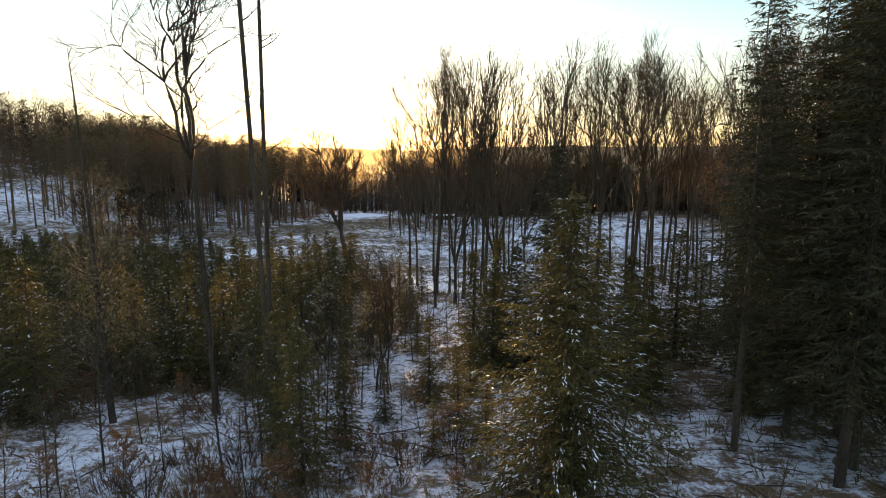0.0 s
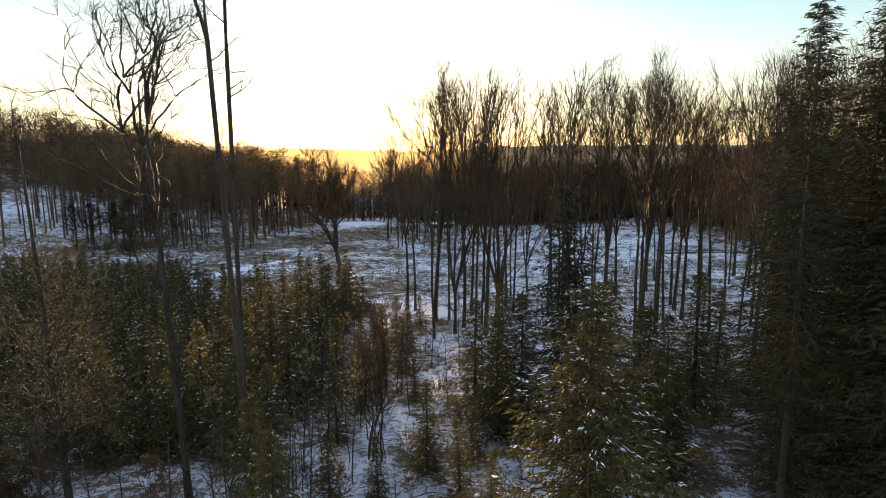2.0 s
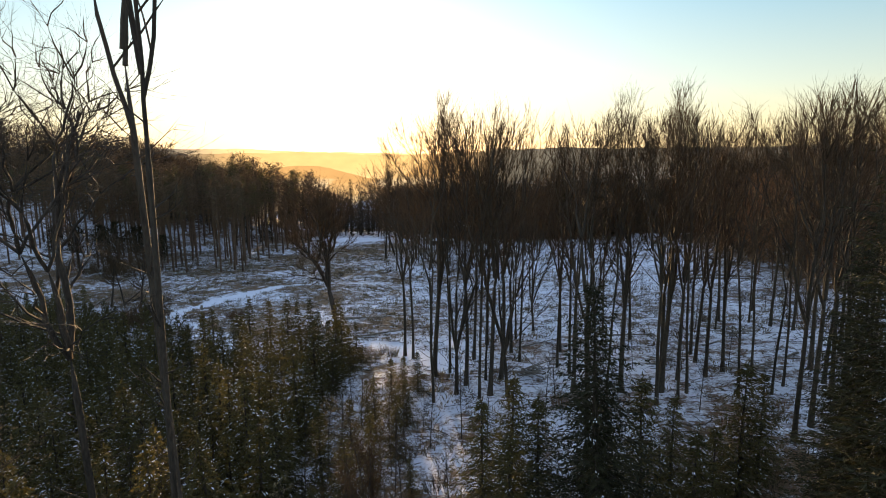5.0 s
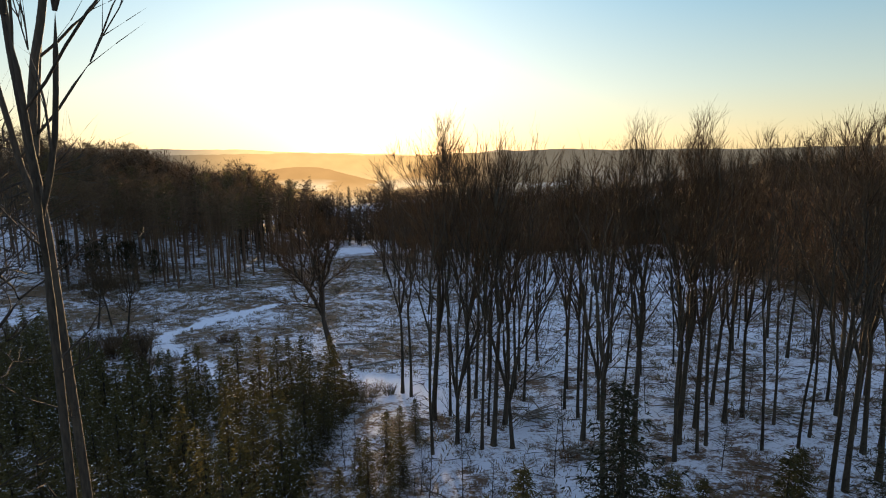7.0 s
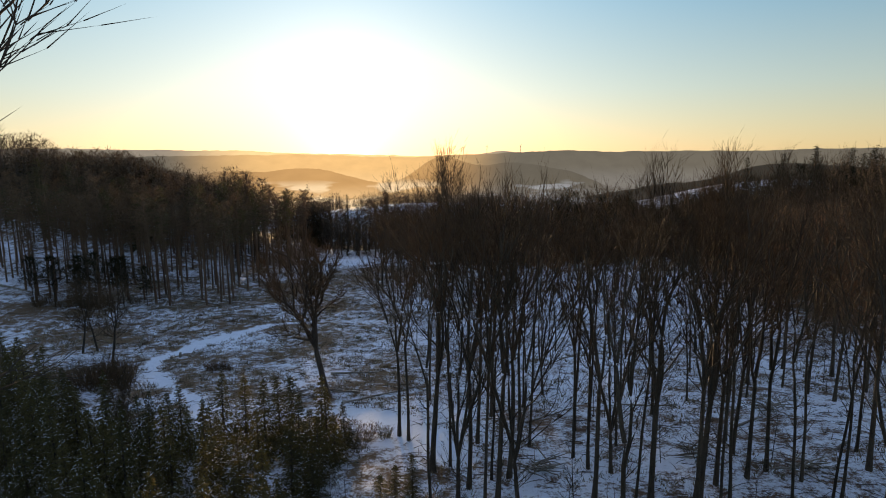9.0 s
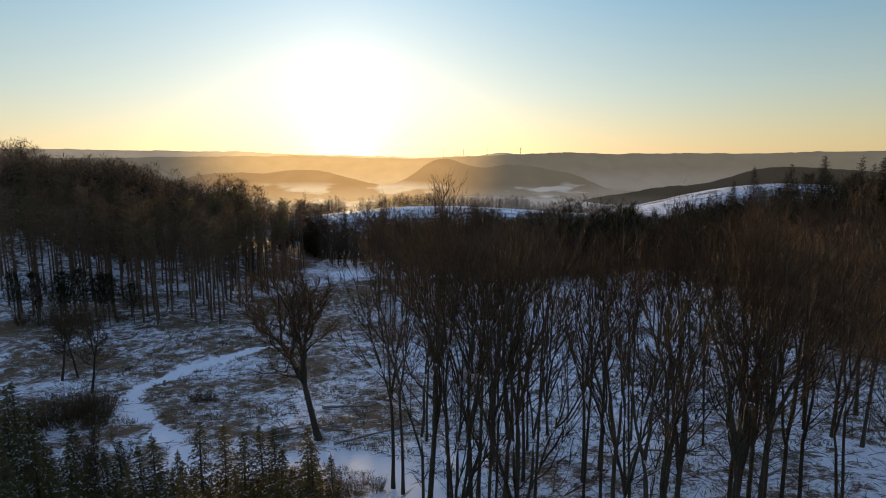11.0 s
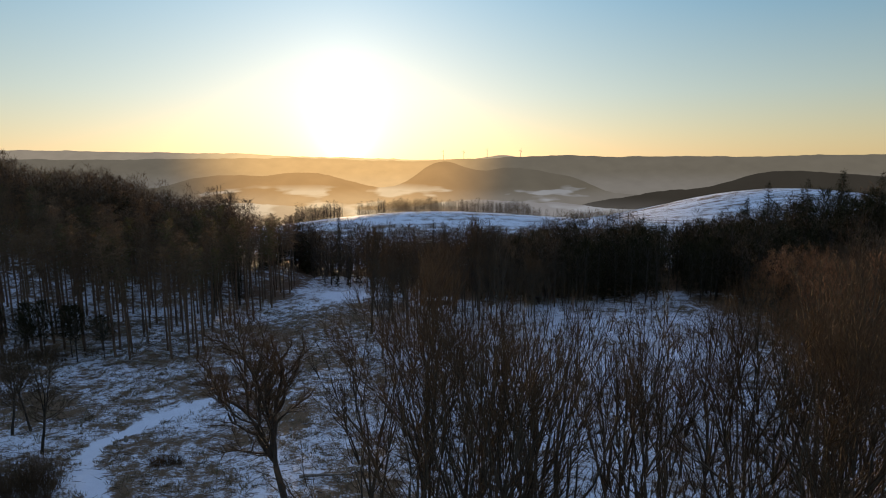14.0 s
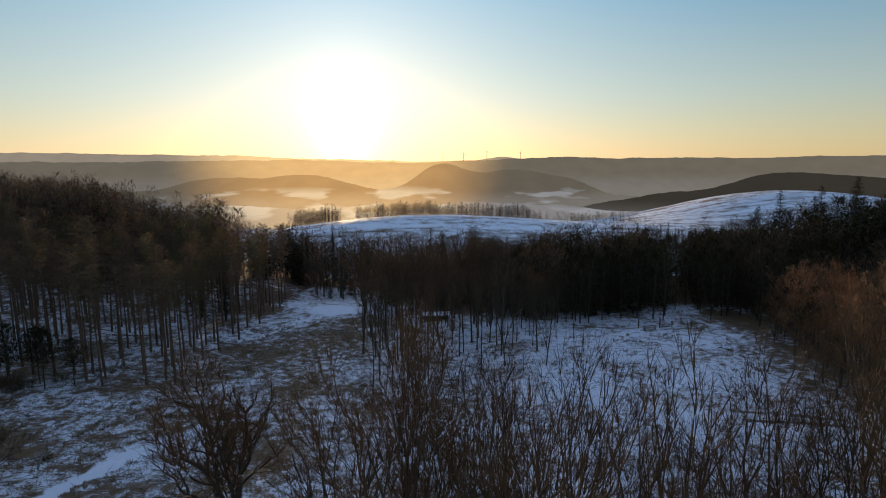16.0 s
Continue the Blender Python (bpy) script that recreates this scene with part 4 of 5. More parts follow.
for _ in range(2000):
    x, y = rng.uniform(-15, -4.5), rng.uniform(19, 44)
    if not free_spot(x, y, 0.9):
        continue
    plant(SAPS[count % 5 if count % 3 == 0 else 3 + count % 2], x, y, rng.uniform(0.9, 1.6))
    count += 1
    if count >= 26:
        break
plant(leafy_sapling("leafy_tree", 420, 18.4, 7, 0.44, (0.1, 0.6), 90, 14), -16.4, 28.6, 1.0)
tagged(bpy.data.objects["leafy_tree"], "tree with golden withered leaves and dead broken top", "tree")
BUSHES = [bush("bush", 430 + k, 1.6, 40, TWIG_RED if k == 1 else TWIG) for k in range(3)]
for ob in BUSHES:
    tagged(ob, "low leafless brown bush in the snow", "bush", "bushes in the clearing")
WILLOWS = [bush("willow_bush", 440 + k, 3.2, 120, TWIG_STAND) for k in range(2)]
plume = bare_tree("young_birch", 445, 8.5, 0.05, 46, 5, 3, 0.9, 0.06, BARK_DARK, TWIG, 3, reach=0.8)
for x, y, size in ((-30.3, 73, 1.0), (-31.6, 74.6, 0.95), (-33.2, 78, 0.9), (-29.4, 76, 0.7)):
    tagged(plant(plume, x, y, size), "leafless young birch with dense fine twigs", "tree", "young birches in the plantation")
for k, (x, y, size) in enumerate(((-72, 139, 1.1), (-79, 139.5, 1.2), (-84, 140, 1.2), (-43.5, 95.6, 1.3), (-45.6, 94.2, 1.5), (-47.6, 93.2, 1.4), (-46.2, 97.2, 1.0), (-42.6, 93.2, 1.0))):
    tagged(plant(WILLOWS[k % 2], x, y, size), "dense brown willow bush standing in snow", "bush", "willow bushes")
reed = bush("grass_clump", 450, 1.7, 70, GRASS)
for x, y, size in ((-9.8, 75.6, 0.95), (-7.9, 74.9, 0.85), (-5.9, 75.8, 0.75), (-8.9, 73.2, 0.7)):
    tagged(plant(reed, x, y, size), "tall pale dry grass clump in the snow", "grass", "grass clumps by the trail")
for k, (x, y, size) in enumerate(((-34.2, 102.4, 0.5), (-33, 103, 0.48), (-31.8, 102.8, 0.42))):
    tagged(plant(WILLOWS[0], x, y, size), "low dark heather clump in the snow", "bush", "heather clumps")
for x, y, size in ((-1.5, 24.4, 0.8), (0.3, 26.4, 0.9), (1.2, 24.2, 0.8), (-2.6, 27, 0.7), (2.5, 30, 0.8), (-1.8, 36, 0.9), (0.4, 40, 0.8), (-0.6, 45, 0.9), (-2.6, 50, 0.8), (-9.5, 22.4, 0.8), (-8.4, 23.5, 0.7), (-7.4, 21.6, 0.9), (-10.8, 23.8, 0.7), (-3.4, 23.0, 0.7), (-2.0, 22.2, 0.6), (0.6, 22.8, 0.7), (-12.6, 21.8, 0.8), (-11.2, 21.4, 0.9), (-8.9, 20.6, 0.9), (-33.8, 102.6, 0.9), (-32.4, 103.4, 0.75), (-9.4, 77.4, 1.0), (-7.6, 77, 0.9), (-5.8, 76.6, 0.7), (-44.4, 97, 1.7), (-46, 94.5, 1.6), (-48, 92, 1.4), (-50.7, 116.2, 0.7), (-36, 131, 0.8), (-40, 128, 0.7), (-70, 140, 1.3), (-75, 142, 1.5), (-66, 143, 1.2), (10, 59, 0.8), (13, 57, 0.9), (22, 54, 0.8), (-22, 136, 0.7), (-12, 140, 0.8), (28, 57, 0.7)):
    plant(BUSHES[int(x * 7) % 3], x, y, size)

count = 0
for _ in range(3000):
    x, y = rng.uniform(-1, 62), rng.uniform(52, 118)
    if not free_spot(x, y, 1.0):
        continue
    plant(SAPS[3 + count % 2] if count % 4 else SAPS[0], x, y, rng.uniform(0.5, 1.6))
    count += 1
    if count >= 55:
        break

# ---- the stand of tall conifers and the larches ----
STAND = [stand_conifer("pine_tree", 500 + k, 24, b, 3.1, TWIG_STAND if k < 3 else NEEDLE, 6, 10) for k, b in enumerate((0.52, 0.6, 0.48, 0.64))]
for ob in STAND:
    tagged(ob, "tall forest conifer with a bare reddish trunk", "pine", "conifers of the stand")
count = 0
for _ in range(4000):
    x, y = rng.uniform(-118, -42), rng.uniform(140, 215)
    if y < 142 + 0.12 * (x + 45) or x > -44 + 0.02 * (y - 140) or not free_spot(x, y, 3.0) or (x < -78 and lattice(x / 12, y / 12, 15) > 0.1):
        continue
    plant(STAND[count % 4], x, y, rng.uniform(0.8, 1.06))
    count += 1
    if count >= 200:
        break
LARCH = [bare_tree("larch_tree", 520 + k, 17, 0.2, 46, 6, 7, 1.3, 0.16, BARK_PINE, TWIG_RED, 2) for k in range(2)]
for k, (x, y, size) in enumerate(((72, 161, 0.85), (70.5, 143, 1.2), (74, 132, 1.25), (82, 140, 1.0), (78, 150, 0.95), (88, 128, 1.05), (63, 125, 1.25), (90, 150, 1.0), (62, 118, 0.85), (75, 156, 1.05), (80, 160, 1.0), (69, 150, 1.05), (72, 141, 1.1), (78, 134, 1.15), (66, 131, 1.2), (84, 147, 1.1), (95, 138, 1.2), (86, 134, 0.9), (100, 128, 1.25), (71, 122, 1.0), (64, 111, 1.0), (70, 113, 1.1), (77, 117, 1.05), (83, 121, 1.1), (91, 118, 1.15), (61, 104, 0.9), (69, 105, 1.05), (79, 108, 1.1), (89, 108, 1.15), (75, 98, 1.0), (66, 137, 1.0), (-112, 192, 1.1), (-118, 200, 1.15))):
    tagged(plant(LARCH[k % 2], x, y, size), "leafless larch with russet twigs", "larch", "russet larches")


EDGE = [spruce("spruce_tree", 540 + k, 22, 4.6, 0.6, 11, 1.1, NEEDLE_FAR, 0.0, bare=0.12, droop=0.4, taper=0.75) for k in range(2)]
for k, (x, y, size) in enumerate(((102.7, 215, 1.12), (114.7, 215, 1.16), (124.8, 215, 1.26), (135.2, 215, 1.24), (95, 212, 0.95), (88, 216, 0.8), (108, 205, 0.95), (126, 206, 1.0), (118, 225, 1.05), (82, 208, 0.75), (137, 220, 1.05), (99, 222, 0.9), (142, 212, 1.2), (134, 207, 1.15), (147, 218, 1.25), (128, 221, 1.2), (152, 208, 1.2), (121, 208, 1.05), (140, 203, 1.1))):
    tagged(plant(EDGE[k % 2], x, y, size * 1.24), "dark spruce towering over the far woods", "spruce", "spruces over the far woods")
for k, (x, y, size) in enumerate(((-36.8, 250, 0.95), (2.6, 270, 0.88), (-2, 270, 0.76), (-53, 188, 0.86), (-58, 184, 0.84))):
    tagged(plant(EDGE[k % 2], x, y, size), "single dark conifer standing above bare woods", "spruce", "single conifers")


def wind_turbine(x, y, base):
    """A tiny wind turbine on the skyline."""
    top = tagged(new("wind_turbine"), "distant white wind turbine on the skyline", "wind turbine", "wind turbines on the skyline")
    top.matrix_basis = pose(x, y, base)
    mast = Tubes()
    mast.add([Vector((0, 0, -60)), Vector((0, 0, 20)), Vector((0, 0, 38)), Vector((0, 0, 38.5))], [1.6, 1.4, 1.0, 0], 6)
    child("tower", mast.mesh("tower", DEADWOOD), top)
    head = Tubes()
    head.add([Vector((0, -3, 38)), Vector((0, -2.5, 38)), Vector((0, 3, 38)), Vector((0, 3.4, 38))], [0.6, 1.2, 1.2, 0], 6)
    child("nacelle", head.mesh("nacelle", DEADWOOD), top)
    for k in range(3):
        a = 0.5 + k * 2.094
        blade = Tubes()
        tip = Vector((math.sin(a), 0, math.cos(a)))
        blade.add([Vector((0, -3, 38)), Vector((0, -3, 38)) + tip * 5, Vector((0, -3, 38)) + tip * 19], [0.7, 0.9, 0.1], 4)
        child("blade", blade.mesh("blade", DEADWOOD), top)


for x, base in ((22, 44), (166, 44), (330, 52), (566, 48)):
    wind_turbine(x, 4180, base)


# ---- woods behind the clearing ----
def template(ob):
    """Points and faces of a pattern tree, part by part."""
    out = []
    for o in ob.children:
        me = o.data
        v = np.empty(len(me.vertices) * 3)
        me.vertices.foreach_get("co", v)
        out.append((v.reshape(-1, 3), [tuple(p.vertices) for p in me.polygons], me.materials[0]))
    return out


def far_wood(name, patterns, spots, label, seed):
    """Many far trees joined into one object."""
    r = np.random.RandomState(seed)
    verts, faces, mats, slots, base = [], [], [], [], 0
    parts = [template(p) for p in patterns]
    for x, y, size in spots:
        turn = r.uniform(0, 6.28)
        c, s_ = math.cos(turn), math.sin(turn)
        z = hz(x, y)
        for v, f, m in parts[r.randint(len(parts))]:
            if m not in mats:
                mats.append(m)
            w = v * size
            verts.append(np.stack([x + w[:, 0] * c - w[:, 1] * s_, y + w[:, 0] * s_ + w[:, 1] * c, z + w[:, 2]], -1))
            faces += [tuple(i + base for i in face) for face in f]
            slots += [mats.index(m)] * len(f)
            base += len(v)
    me = bpy.data.meshes.new(name)
    me.from_pydata(np.concatenate(verts).tolist(), [], faces)
    for m in mats:
        me.materials.append(m)
    me.polygons.foreach_set("material_index", slots)
    return tagged(new(name, me), label, "woods", kind="stuff")


def scattered(n, x0, x1, y0, y1, d, keep, low, high, seed):
    r = random.Random(seed)
    out, cells = [], set()
    for _ in range(n * 12):
        x, y = r.uniform(x0, x1), r.uniform(y0, y1)
        cell = (int(x // d), int(y // d))
        if cell in cells or not keep(x, y):
            continue
        cells.add(cell)
        out.append((x, y, r.uniform(low, high) * (1 + 0.2 * float(lattice(x / 13, y / 13, 23)))))
        if len(out) >= n:
            break
    return out


def far_tree(seed, h, crown, conifer, kind="pattern", rich=1):
    """A tree seen only from far away: trunk, a few limbs, sprays of twigs or needles."""
    r = random.Random(seed)
    wood, spray = Tubes(), Sprays()
    wood.add(run_of(r, Vector((0, 0, -0.5)), Vector((0, 0, 1)), h * (1 if conifer else 0.8), 3, 0.02, 0.02), [0.011 * h, 0.008 * h, 0.005 * h, 0.001], 4)
    for k in range(190 if conifer else 250 * rich):
        z = h * (crown + (1 - crown) * r.random() ** (0.95 if conifer else 0.9))
        a = r.random() * 6.28
        out = Vector((math.cos(a), math.sin(a), 0))
        u = (z / h - crown) / (1 - crown)
        if conifer:
            reach = h * 0.24 * (1 - u) + 0.55
            p = Vector((0, 0, z)) + out * reach * r.uniform(0, 0.45)
            way = (out + Vector((0, 0, r.uniform(-0.5, 0.1)))) * reach * r.uniform(0.4, 0.75)
            spray.fan(p + way, -way, 0.22 * way.length + 0.07, Vector((-out.y, out.x, r.uniform(-0.4, 0.4))))
        else:
            wide = h * 0.28 * math.sqrt(max(0.05, 1 - (2 * u - 0.85) ** 2))
            p = Vector((0, 0, z * 0.93)) + out * wide * math.sqrt(r.random())
            way = (out * r.uniform(-0.1, 1.0) + Vector((r.uniform(-0.4, 0.4), r.uniform(-0.4, 0.4), r.uniform(0.0, 0.7)))) * h * r.uniform(0.03, 0.07)
            spray.needle(p, way * 2.0, r.uniform(0.045, 0.11), Vector((-out.y, out.x, r.uniform(-0.3, 0.3))))
            if k % 12 == 0:
                wood.add([Vector((0, 0, z * 0.7)), p + way * 0.5], [0.045, 0.008], 3)
    top = new(kind)
    child("trunk", wood.mesh("trunk", BARK_DARK), top)
    child("crown", spray.mesh("crown", NEEDLE_FAR if conifer or rich > 1 else TWIG), top)
    return top


far_bare = [far_tree(600 + k, 20, 0.07 + 0.06 * k, False) for k in range(4)]
far_dark = [far_tree(620 + k, 20, 0.03, True) for k in range(3)]
far_round = [far_tree(630 + k, 19, 0.08, False, rich=2) for k in range(2)]

round_trees = [far_tree(640 + k, 11.5, 0.42, False, "small_pine", 4) for k in range(2)]
for k, (x, y, size) in enumerate(((-71.5, 138.5, 1.1), (-76, 140.5, 1.0), (-80.5, 139, 1.0), (-66.8, 140, 1.0), (-62.6, 141.5, 0.8), (-86, 140.5, 0.95), (-74, 137, 0.85), (-69, 142, 0.95))):
    tagged(plant(round_trees[k % 2], x, y, size), "small round-crowned dark pine before the stand", "pine", "small trees before the stand")


def behind(x, y):
    return y > 188 + (7 - 4 * float(smooth(8, 22, x))) * float(lattice(x / 11, 3, 19)) - 7 * float(smooth(8, 22, x)) + max(0, -2 - x) * 1.05 and x > -46 - 0.45 * (y - 236)


far_wood("young_spruces", YOUNG[1:4], REST_OF_PLANTATION, "outer rows of young spruces dusted with snow", 77)


WOODS = (
    (far_bare, scattered(560, -70, 40, 180, 300, 3.0, behind, 0.58, 0.98, 1), "bare brown woods behind the clearing"),
    (far_round + far_round + far_bare[:1], scattered(680, 14, 150, 172, 280, 2.7, behind, 0.66, 0.95, 4), "dark mixed woods behind the clearing"),
    (far_bare + far_bare + far_dark[:1], scattered(480, -240, -72, 190, 290, 3.4, lambda x, y: x < -58 - 0.3 * (y - 190), 0.95, 1.2, 2), "dark mixed woods over the hill"),
    (far_bare[:3] + far_round[:1], scattered(360, 70, 190, 85, 260, 3.6, lambda x, y: y > 128 - 0.2 * (x - 72) and x > 70 + 0.05 * (y - 100), 0.85, 1.08, 3), "bare woods on the slope"),
    (far_bare, scattered(380, -112, 120, 792, 850, 4.6, lambda x, y: y > 800 + 12 * math.sin(x / 25), 0.7, 1.0, 5), "strip of bare wood beyond the field"),
    (far_bare, scattered(150, 110, 270, 760, 850, 4.6, lambda x, y: abs(y - 838 + 0.3 * (x - 110) + 9 * math.sin(x / 14)) < 7 + 5 * math.sin(x / 9), 0.4, 0.75, 14), "hedgerow running on from the strip of wood"),
    (far_bare, scattered(120, -200, -120, 780, 850, 5, lambda x, y: ((x + 162) / 32) ** 2 + ((y - 812) / 28) ** 2 < 1, 0.8, 1.2, 6), "round copse on a snowy knoll"),
    (far_bare + far_dark, scattered(420, 90, 560, 520, 700, 6, lambda x, y: y > 560 + 0.12 * x + 30 * math.sin(x / 40) and y < 620 + 0.12 * x + 30 * math.sin(x / 31), 0.5, 0.9, 7), "hedges and trees between the fields"),
    (far_bare + far_round, scattered(210, 60, 126, 120, 188, 3.2, lambda x, y: x > 66 + 0.14 * (y - 120) + 4 * float(lattice(x / 9, y / 9, 33)), 0.5, 0.8, 13), "brown thicket among the larches"),
    (far_bare, scattered(220, -100, 330, 980, 1350, 7, lambda x, y: math.sin(x / 37 + y / 90) > 0.75, 0.4, 0.8, 8), "scattered hedges in the valley"),
    (far_bare + far_dark, scattered(260, -60, 110, 186, 262, 3.0, lambda x, y: behind(x, y) and y < 212 + (40 if x < 0 else 0), 0.22, 0.45, 9), "undergrowth along the wood's edge"),
    (far_bare, scattered(230, -135, -54, 204, 262, 2.7, lambda x, y: x < -56 - 0.25 * (y - 204), 0.95, 1.14, 12), "dense brown woods over the hill"),
    (far_bare + far_dark, scattered(110, 330, 900, 640, 860, 7, lambda x, y: abs(math.sin(x / 150 + y / 130)) > 0.975 or abs(math.sin(x / 210 - y / 90 + 1)) > 0.988, 0.3, 0.75, 10), "hedges across the snowy slope"),
    (far_bare + far_dark[:1], scattered(60, -62, -42, 229, 264, 3.0, lambda x, y: y > 229 + 0.4 * (x + 60), 0.7, 0.98, 11), "bare woods beside the gap"),
    (far_round + far_dark[:1] + far_bare[:1], [(x, y, size * (0.9 + 0.5 * float(smooth(94, 130, x)))) for x, y, size in scattered(230, 80, 168, 196, 244, 2.9, lambda x, y: True, 0.84, 1.08, 21)], "tall dark woods rising towards the slope"),
    (far_bare + far_round[:1], scattered(70, 30, 66, 202, 232, 3.2, lambda x, y: x + 0.4 * y > 118, 0.9, 1.06, 22), "brown crowns above the mixed woods"),
    (far_dark, [(-2, 262, 1.05), (2.5, 264, 0.92), (-52, 250, 1.2)], "conifers standing above the woods"),
)
for patterns, spots, label in WOODS:
    far_wood("far_woods", patterns, spots, label, len(spots))
for ob in far_bare + far_dark + far_round:
    for part_ob in list(ob.children) + [ob]:
        bpy.data.objects.remove(part_ob)


# ---- grass and fallen wood ----
def tufts(n, seed):
    """Dry grass standing through the snow."""
    r = np.random.RandomState(seed)
    verts, faces = [], []
    while len(faces) < n * 6:
        x, y = r.uniform(-75, 64), 12 + 178 * r.rand() ** 0.85
        if trail_mask(x, y) > 0.3 or lattice(x / 4, y / 4, 17) + 0.6 * float(heath_mask(x, y)) < -0.1:
            continue
        z, size = hz(x, y), r.uniform(0.2, 0.55)
        for _ in range(6):
            a, b = r.uniform(0, 6.28), r.uniform(0, 6.28)
            px, py = x + 0.2 * math.cos(b), y + 0.2 * math.sin(b)
            k = len(verts)
            dx, dy = 0.05 * math.cos(a), 0.05 * math.sin(a)
            verts += [(px - dx, py - dy, z - 0.1), (px + dx, py + dy, z - 0.1), (px + size * 0.6 * math.cos(b), py + size * 0.6 * math.sin(b), z + size)]
            faces.append((k, k + 1, k + 2))
    return tagged(new("dry_grass", mesh_of("dry_grass", verts, faces, GRASS)), "dry grass blades standing through the snow", "grass", kind="stuff")


def sticks(n, seed):
    """Fallen twigs and thin branches on the ground."""
    r = random.Random(seed)
    wood = Tubes()
    for _ in range(n):
        x, y = r.uniform(-70, 66), 14 + 165 * r.random()
        if (x < -4 and y < 84 and r.random() < 0.7) or trail_mask(x, y) > 0.4:
            continue
        a, ln = r.random() * 6.28, r.uniform(0.5, 2.6)
        p = Vector((x, y, hz(x, y) + 0.05))
        q = Vector((x + ln * math.cos(a), y + ln * math.sin(a), 0))
        q.z = hz(q.x, q.y) + r.uniform(0.02, 0.35)
        wood.add([p, p.lerp(q, 0.5) + Vector((r.uniform(-0.1, 0.1), r.uniform(-0.1, 0.1), 0.08)), q], [0.035, 0.028, 0.004], 3)
    return tagged(new("fallen_twigs", wood.mesh("fallen_twigs", BARK_DARK)), "fallen twigs scattered over the snow", "twigs", kind="stuff")


def fallen_log(x0, y0, x1, y1, thick, seed, mat=DEADWOOD):
    """A fallen trunk with broken branch stubs, half sunk in the snow."""
    r = random.Random(seed)
    top = tagged(new("fallen_log"), "fallen weathered trunk lying in the snow", "log", "fallen logs")
    n = 7
    c = Vector((x0, y0, hz(x0, y0)))
    top.location = c
    pts = []
    for k in range(n + 1):
        x, y = x0 + (x1 - x0) * k / n + r.uniform(-0.15, 0.15), y0 + (y1 - y0) * k / n + r.uniform(-0.15, 0.15)
        pts.append(Vector((x, y, hz(x, y) + thick * 0.6)) - c)
    wood = Tubes()
    wood.add(pts, [thick * (1 - 0.7 * k / n) for k in range(n + 1)], 8)
    child("trunk", wood.mesh("trunk", mat), top)
    for _ in range(6):
        p, d = along(pts, r.uniform(0.35, 1))
        limb = Tubes()
        limb.add(run_of(r, p, tilted(r, d, r.uniform(0.5, 1.0)), r.uniform(0.6, 2.6), 3, 0.2, 0.08), [thick * 0.3, thick * 0.22, thick * 0.12, 0.005], 5)
        child("branch", limb.mesh("branch", mat), top)
    return top


def stump(x, y, h, r0, seed):
    r = random.Random(seed)
    wood = Tubes()
    c = Vector((x, y, hz(x, y)))
    wood.add([c - Vector((0, 0, 0.2)), c + Vector((0, 0, 0.15)), c + Vector((r.uniform(-0.05, 0.05), 0, h)), c + Vector((0, 0, h + 0.02))], [r0 * 1.5, r0 * 1.1, r0, 0], 9)
    return tagged(new("tree_stump", wood.mesh("tree_stump", DEADWOOD)), "cut tree stump standing in snow", "stump", "tree stumps")


tufts(21000, 3)
sticks(8500, 4)
for k, row in enumerate(((-15.4, 98.1, -9.0, 98.9, 0.2), (-22, 89.4, -15.4, 92.9, 0.17), (-23, 91, -17, 90.4, 0.13), (-11.9, 87.6, -1.7, 94.1, 0.16), (-103, 153, -88, 147.5, 0.3), (46, 123.9, 62, 119, 0.22),
                         (-60, 141, -50, 139, 0.2), (-72, 146, -61, 150, 0.22), (-55, 146, -46, 141, 0.18), (30, 76, 36, 79, 0.14), (20, 84, 27, 82, 0.15), (9, 80, 15, 84, 0.12), (38, 71, 33, 68, 0.13), (18, 104, 29, 108, 0.16), (-52, 115.5, -50.5, 119, 0.12))):
    fallen_log(*row, 700 + k)
for k, (x, y) in enumerate(((-41.5, 109.3), (-42.6, 108.7), (-50.9, 115.2), (36.5, 90), (47, 92), (28, 88), (56, 176), (43, 168), (-20, 112), (6, 96), (33, 108))):
    stump(x, y, 0.35 + 0.5 * (k % 3 == 0), 0.2 + 0.04 * (k % 4), 740 + k)


# ---- small things at the clearing's edge ----
def brush_pile(x, y, wide, n, seed):
    """Cut branches thrown together."""
    r = random.Random(seed)
    wood = Tubes()
    for _ in range(n):
        a, b = r.random() * 6.28, r.uniform(0, wide)
        c = Vector((x + b * math.cos(a * 3.3), y + 0.5 * b * math.sin(a * 3.3), 0))
        c.z = hz(c.x, c.y) + r.uniform(0.1, 0.7)
        way = Vector((math.cos(a), math.sin(a) * 0.5, r.uniform(-0.1, 0.35)))
        wood.add(run_of(r, c, way, r.uniform(1.2, 3.4), 3, 0.15, -0.02), [0.075, 0.06, 0.04, 0.006], 4)
    return tagged(new("brushwood", wood.mesh("brushwood", DEADWOOD)), "heap of cut branches on the snow", "brushwood", kind="stuff")


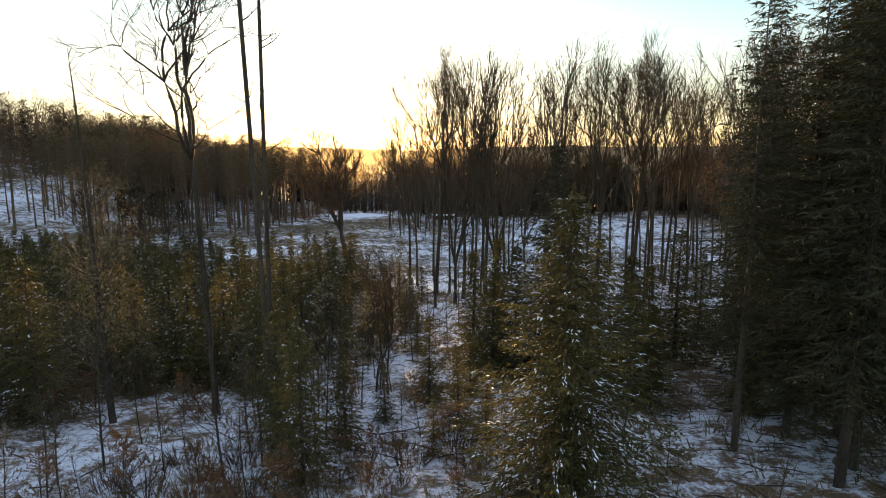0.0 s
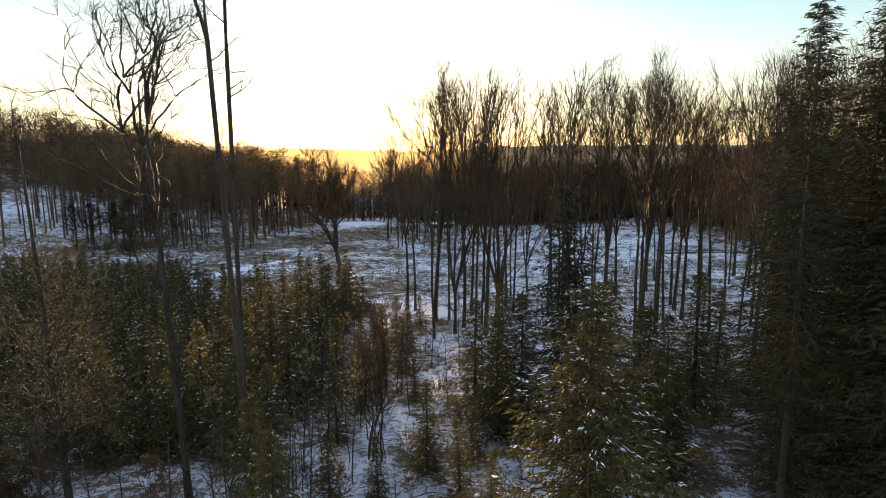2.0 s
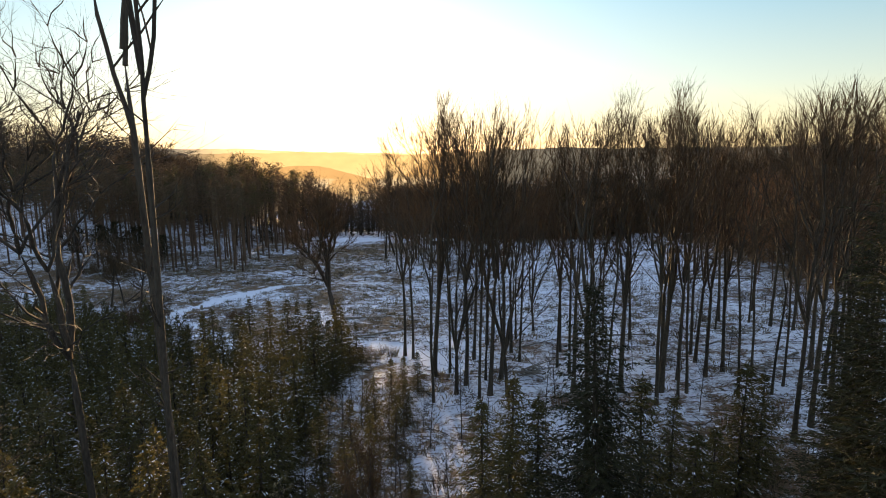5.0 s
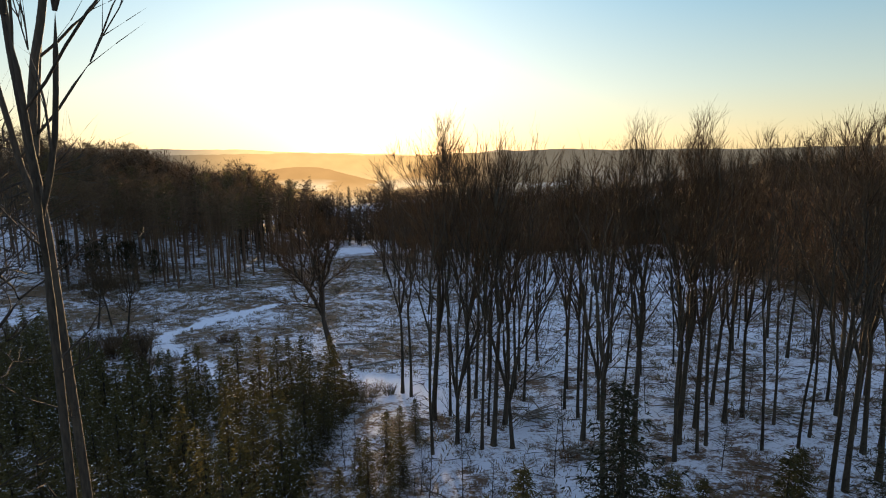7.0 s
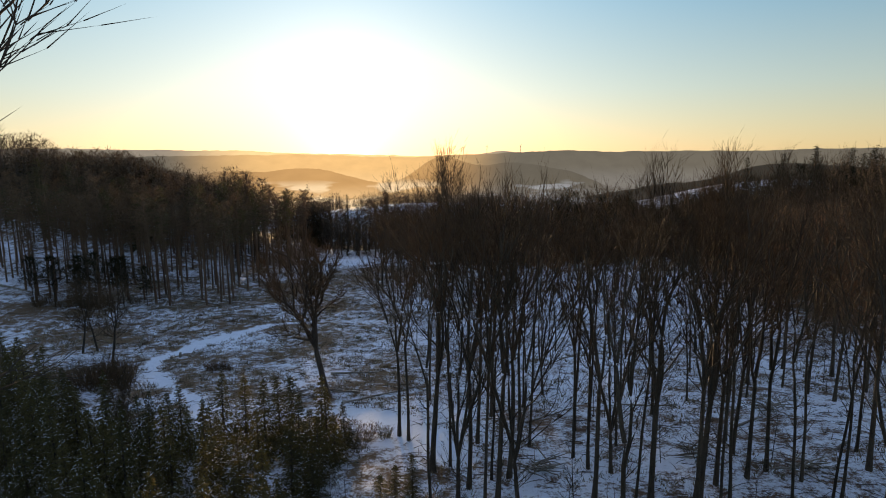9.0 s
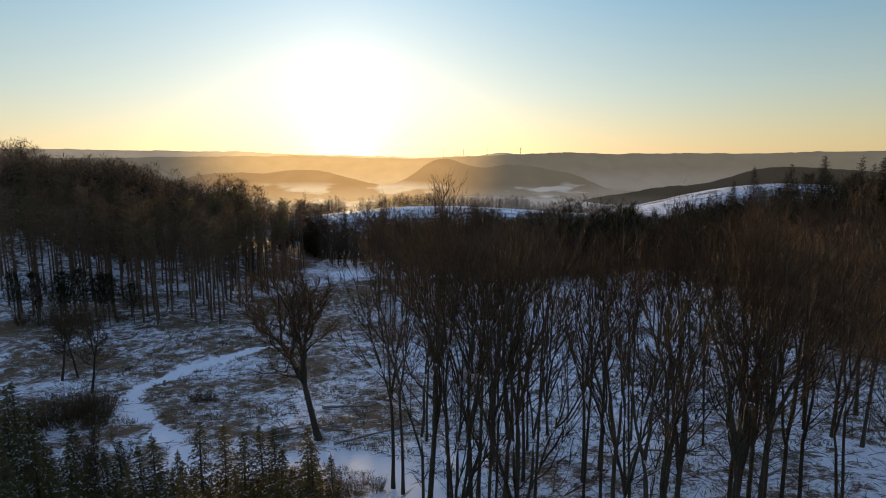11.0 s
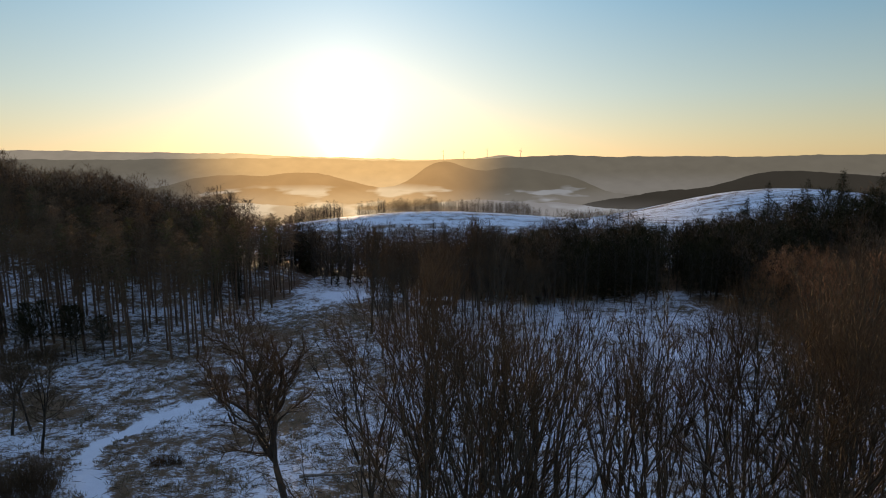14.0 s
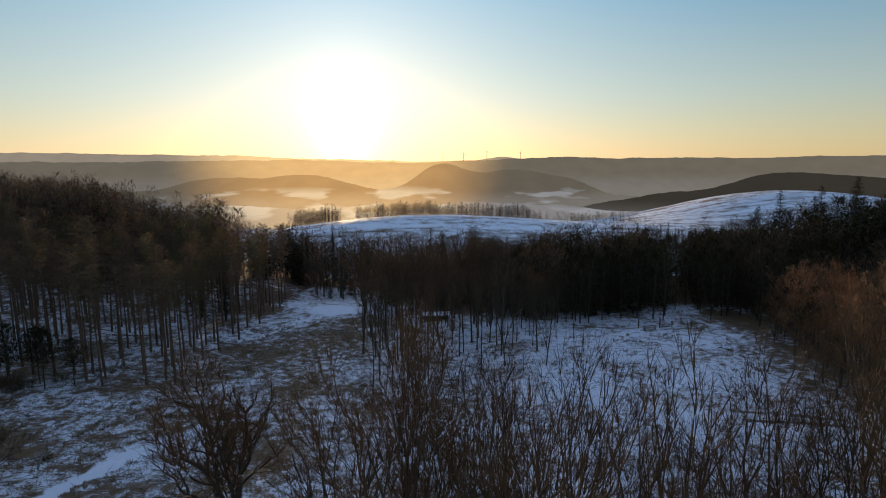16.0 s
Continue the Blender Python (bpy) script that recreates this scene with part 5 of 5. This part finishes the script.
for k, (x, y, wide, n) in enumerate(((-19, 89.5, 3.2, 46), (-13.5, 91, 2.4, 26), (-61, 149, 2.5, 24), (36, 80, 2.6, 30), (12, 59.5, 2.2, 26), (24, 70, 2.0, 18), (-48, 147, 2.2, 20), (8, 68, 2.4, 26), (31, 66, 2.6, 26))):
    brush_pile(x, y, wide, n, 800 + k)
for k, (x, y, tx, ty, tz) in enumerate(((-50.3, 113.6, 1.2, 1.4, 4.2), (-60.9, 151.2, 2.2, 1.0, 5.5), (-59.6, 150.6, 0.8, 0.5, 3.6), (-42, 146, 2.5, 1, 3))):
    r_ = random.Random(830 + k)
    wood = Tubes()
    foot = Vector((x, y, hz(x, y) - 0.2))
    wood.add(run_of(r_, foot, Vector((tx, ty, tz)), Vector((tx, ty, tz)).length, 5, 0.08, 0), [0.13, 0.12, 0.1, 0.08, 0.06, 0.02], 6)
    wood.add(run_of(r_, foot + Vector((tx, ty, tz)) * 0.6, Vector((-tx * 0.6, ty, tz)), 1.2, 3, 0.2, 0), [0.05, 0.04, 0.02, 0.005], 4)
    tagged(new("leaning_dead_tree", wood.mesh("leaning_dead_tree", DEADWOOD)), "pale barkless dead tree leaning over snow", "dead tree", "leaning dead trees")


def slab(x0, x1, y0, y1, z0, z1, turn=0.0, bevel=0.03):
    """A box with softened edges."""
    bm = bmesh.new()
    bmesh.ops.create_cube(bm, size=1, matrix=Matrix.LocRotScale(((x0 + x1) / 2, (y0 + y1) / 2, (z0 + z1) / 2), Euler((turn, 0, 0)), (x1 - x0, y1 - y0, z1 - z0)))
    bmesh.ops.bevel(bm, geom=bm.edges[:], offset=bevel, segments=1, affect="EDGES")
    return bm


def part(name, bm, mat, parent, label=""):
    me = bpy.data.meshes.new(name)
    bm.to_mesh(me)
    bm.free()
    me.materials.append(mat)
    return child(name, me, parent, label)


hut = tagged(new("forest_hut"), "low dark wooden hut with a snowy roof", "hut")
hut.matrix_basis = pose(0.4, 189, hz(0.4, 189), 0, 0, 4)
part("wall", slab(-3.2, 3.2, -1.3, 1.3, -0.3, 1.25), BARK_DARK, hut, "dark board walls")
part("roof", slab(-3.7, 3.7, -1.7, 1.7, 1.3, 1.4, 0.05), DEADWOOD, hut)
part("snow", slab(-3.65, 3.65, -1.65, 1.65, 1.41, 1.47, 0.05, 0.025), SNOW_CLUMP, hut, "smooth snow cover")
part("door", slab(-0.5, 0.5, -1.36, -1.3, 0.0, 1.1), DEADWOOD, hut, "weathered plank door")
bench = tagged(new("wooden_bench"), "weathered wooden bench beside the snowy clearing", "bench")
bench.matrix_basis = pose(49.5, 172.5, hz(49.5, 172.5), 0, 0, 10)
part("seat", slab(-1.6, 1.6, -0.25, 0.25, 0.42, 0.5), DEADWOOD, bench)
part("backrest", slab(-1.6, 1.6, 0.24, 0.3, 0.62, 0.9), DEADWOOD, bench)
for sx in (-1.3, 1.3):
    part("leg", slab(sx - 0.08, sx + 0.08, -0.22, 0.28, -0.2, 0.42), BARK_DARK, bench)
    part("post", slab(sx - 0.05, sx + 0.05, 0.3, 0.38, -0.2, 0.95), BARK_DARK, bench)
for x, y, h in ((47.2, 173.5, 3.4), (52.2, 173.8, 2.6)):
    wood = Tubes()
    c = Vector((x, y, hz(x, y)))
    wood.add([c - Vector((0, 0, 0.3)), c + Vector((0.05, 0, h * 0.6)), c + Vector((0.02, 0.03, h)), c + Vector((0.02, 0.03, h + 0.03))], [0.14, 0.13, 0.12, 0], 8)
    tagged(new("wooden_post", wood.mesh("wooden_post", BARK_DARK)), "dark wooden post in the snow", "post", "posts by the bench")
for k, row in enumerate(((37, 175, 47, 172.6, 0.16), (52.5, 172.3, 63.5, 172.7, 0.14), (45.5, 127.2, 53, 124.4, 0.24), (53, 124.3, 60.5, 121.6, 0.26), (-75, 148.4, -64, 146.8, 0.2), (-72, 168, -58, 165, 0.2), (-86, 176, -70, 172, 0.22), (-80, 158, -66, 161, 0.2))):
    fallen_log(*row, 860 + k)
log_rng = random.Random(90)
for k in range(16):
    x, y = log_rng.uniform(-92, -46), log_rng.uniform(139, 172)
    a, ln = log_rng.uniform(-0.5, 0.5), log_rng.uniform(6, 12)
    fallen_log(x, y, x + ln * math.cos(a), y + ln * math.sin(a), log_rng.uniform(0.13, 0.22), 900 + k)
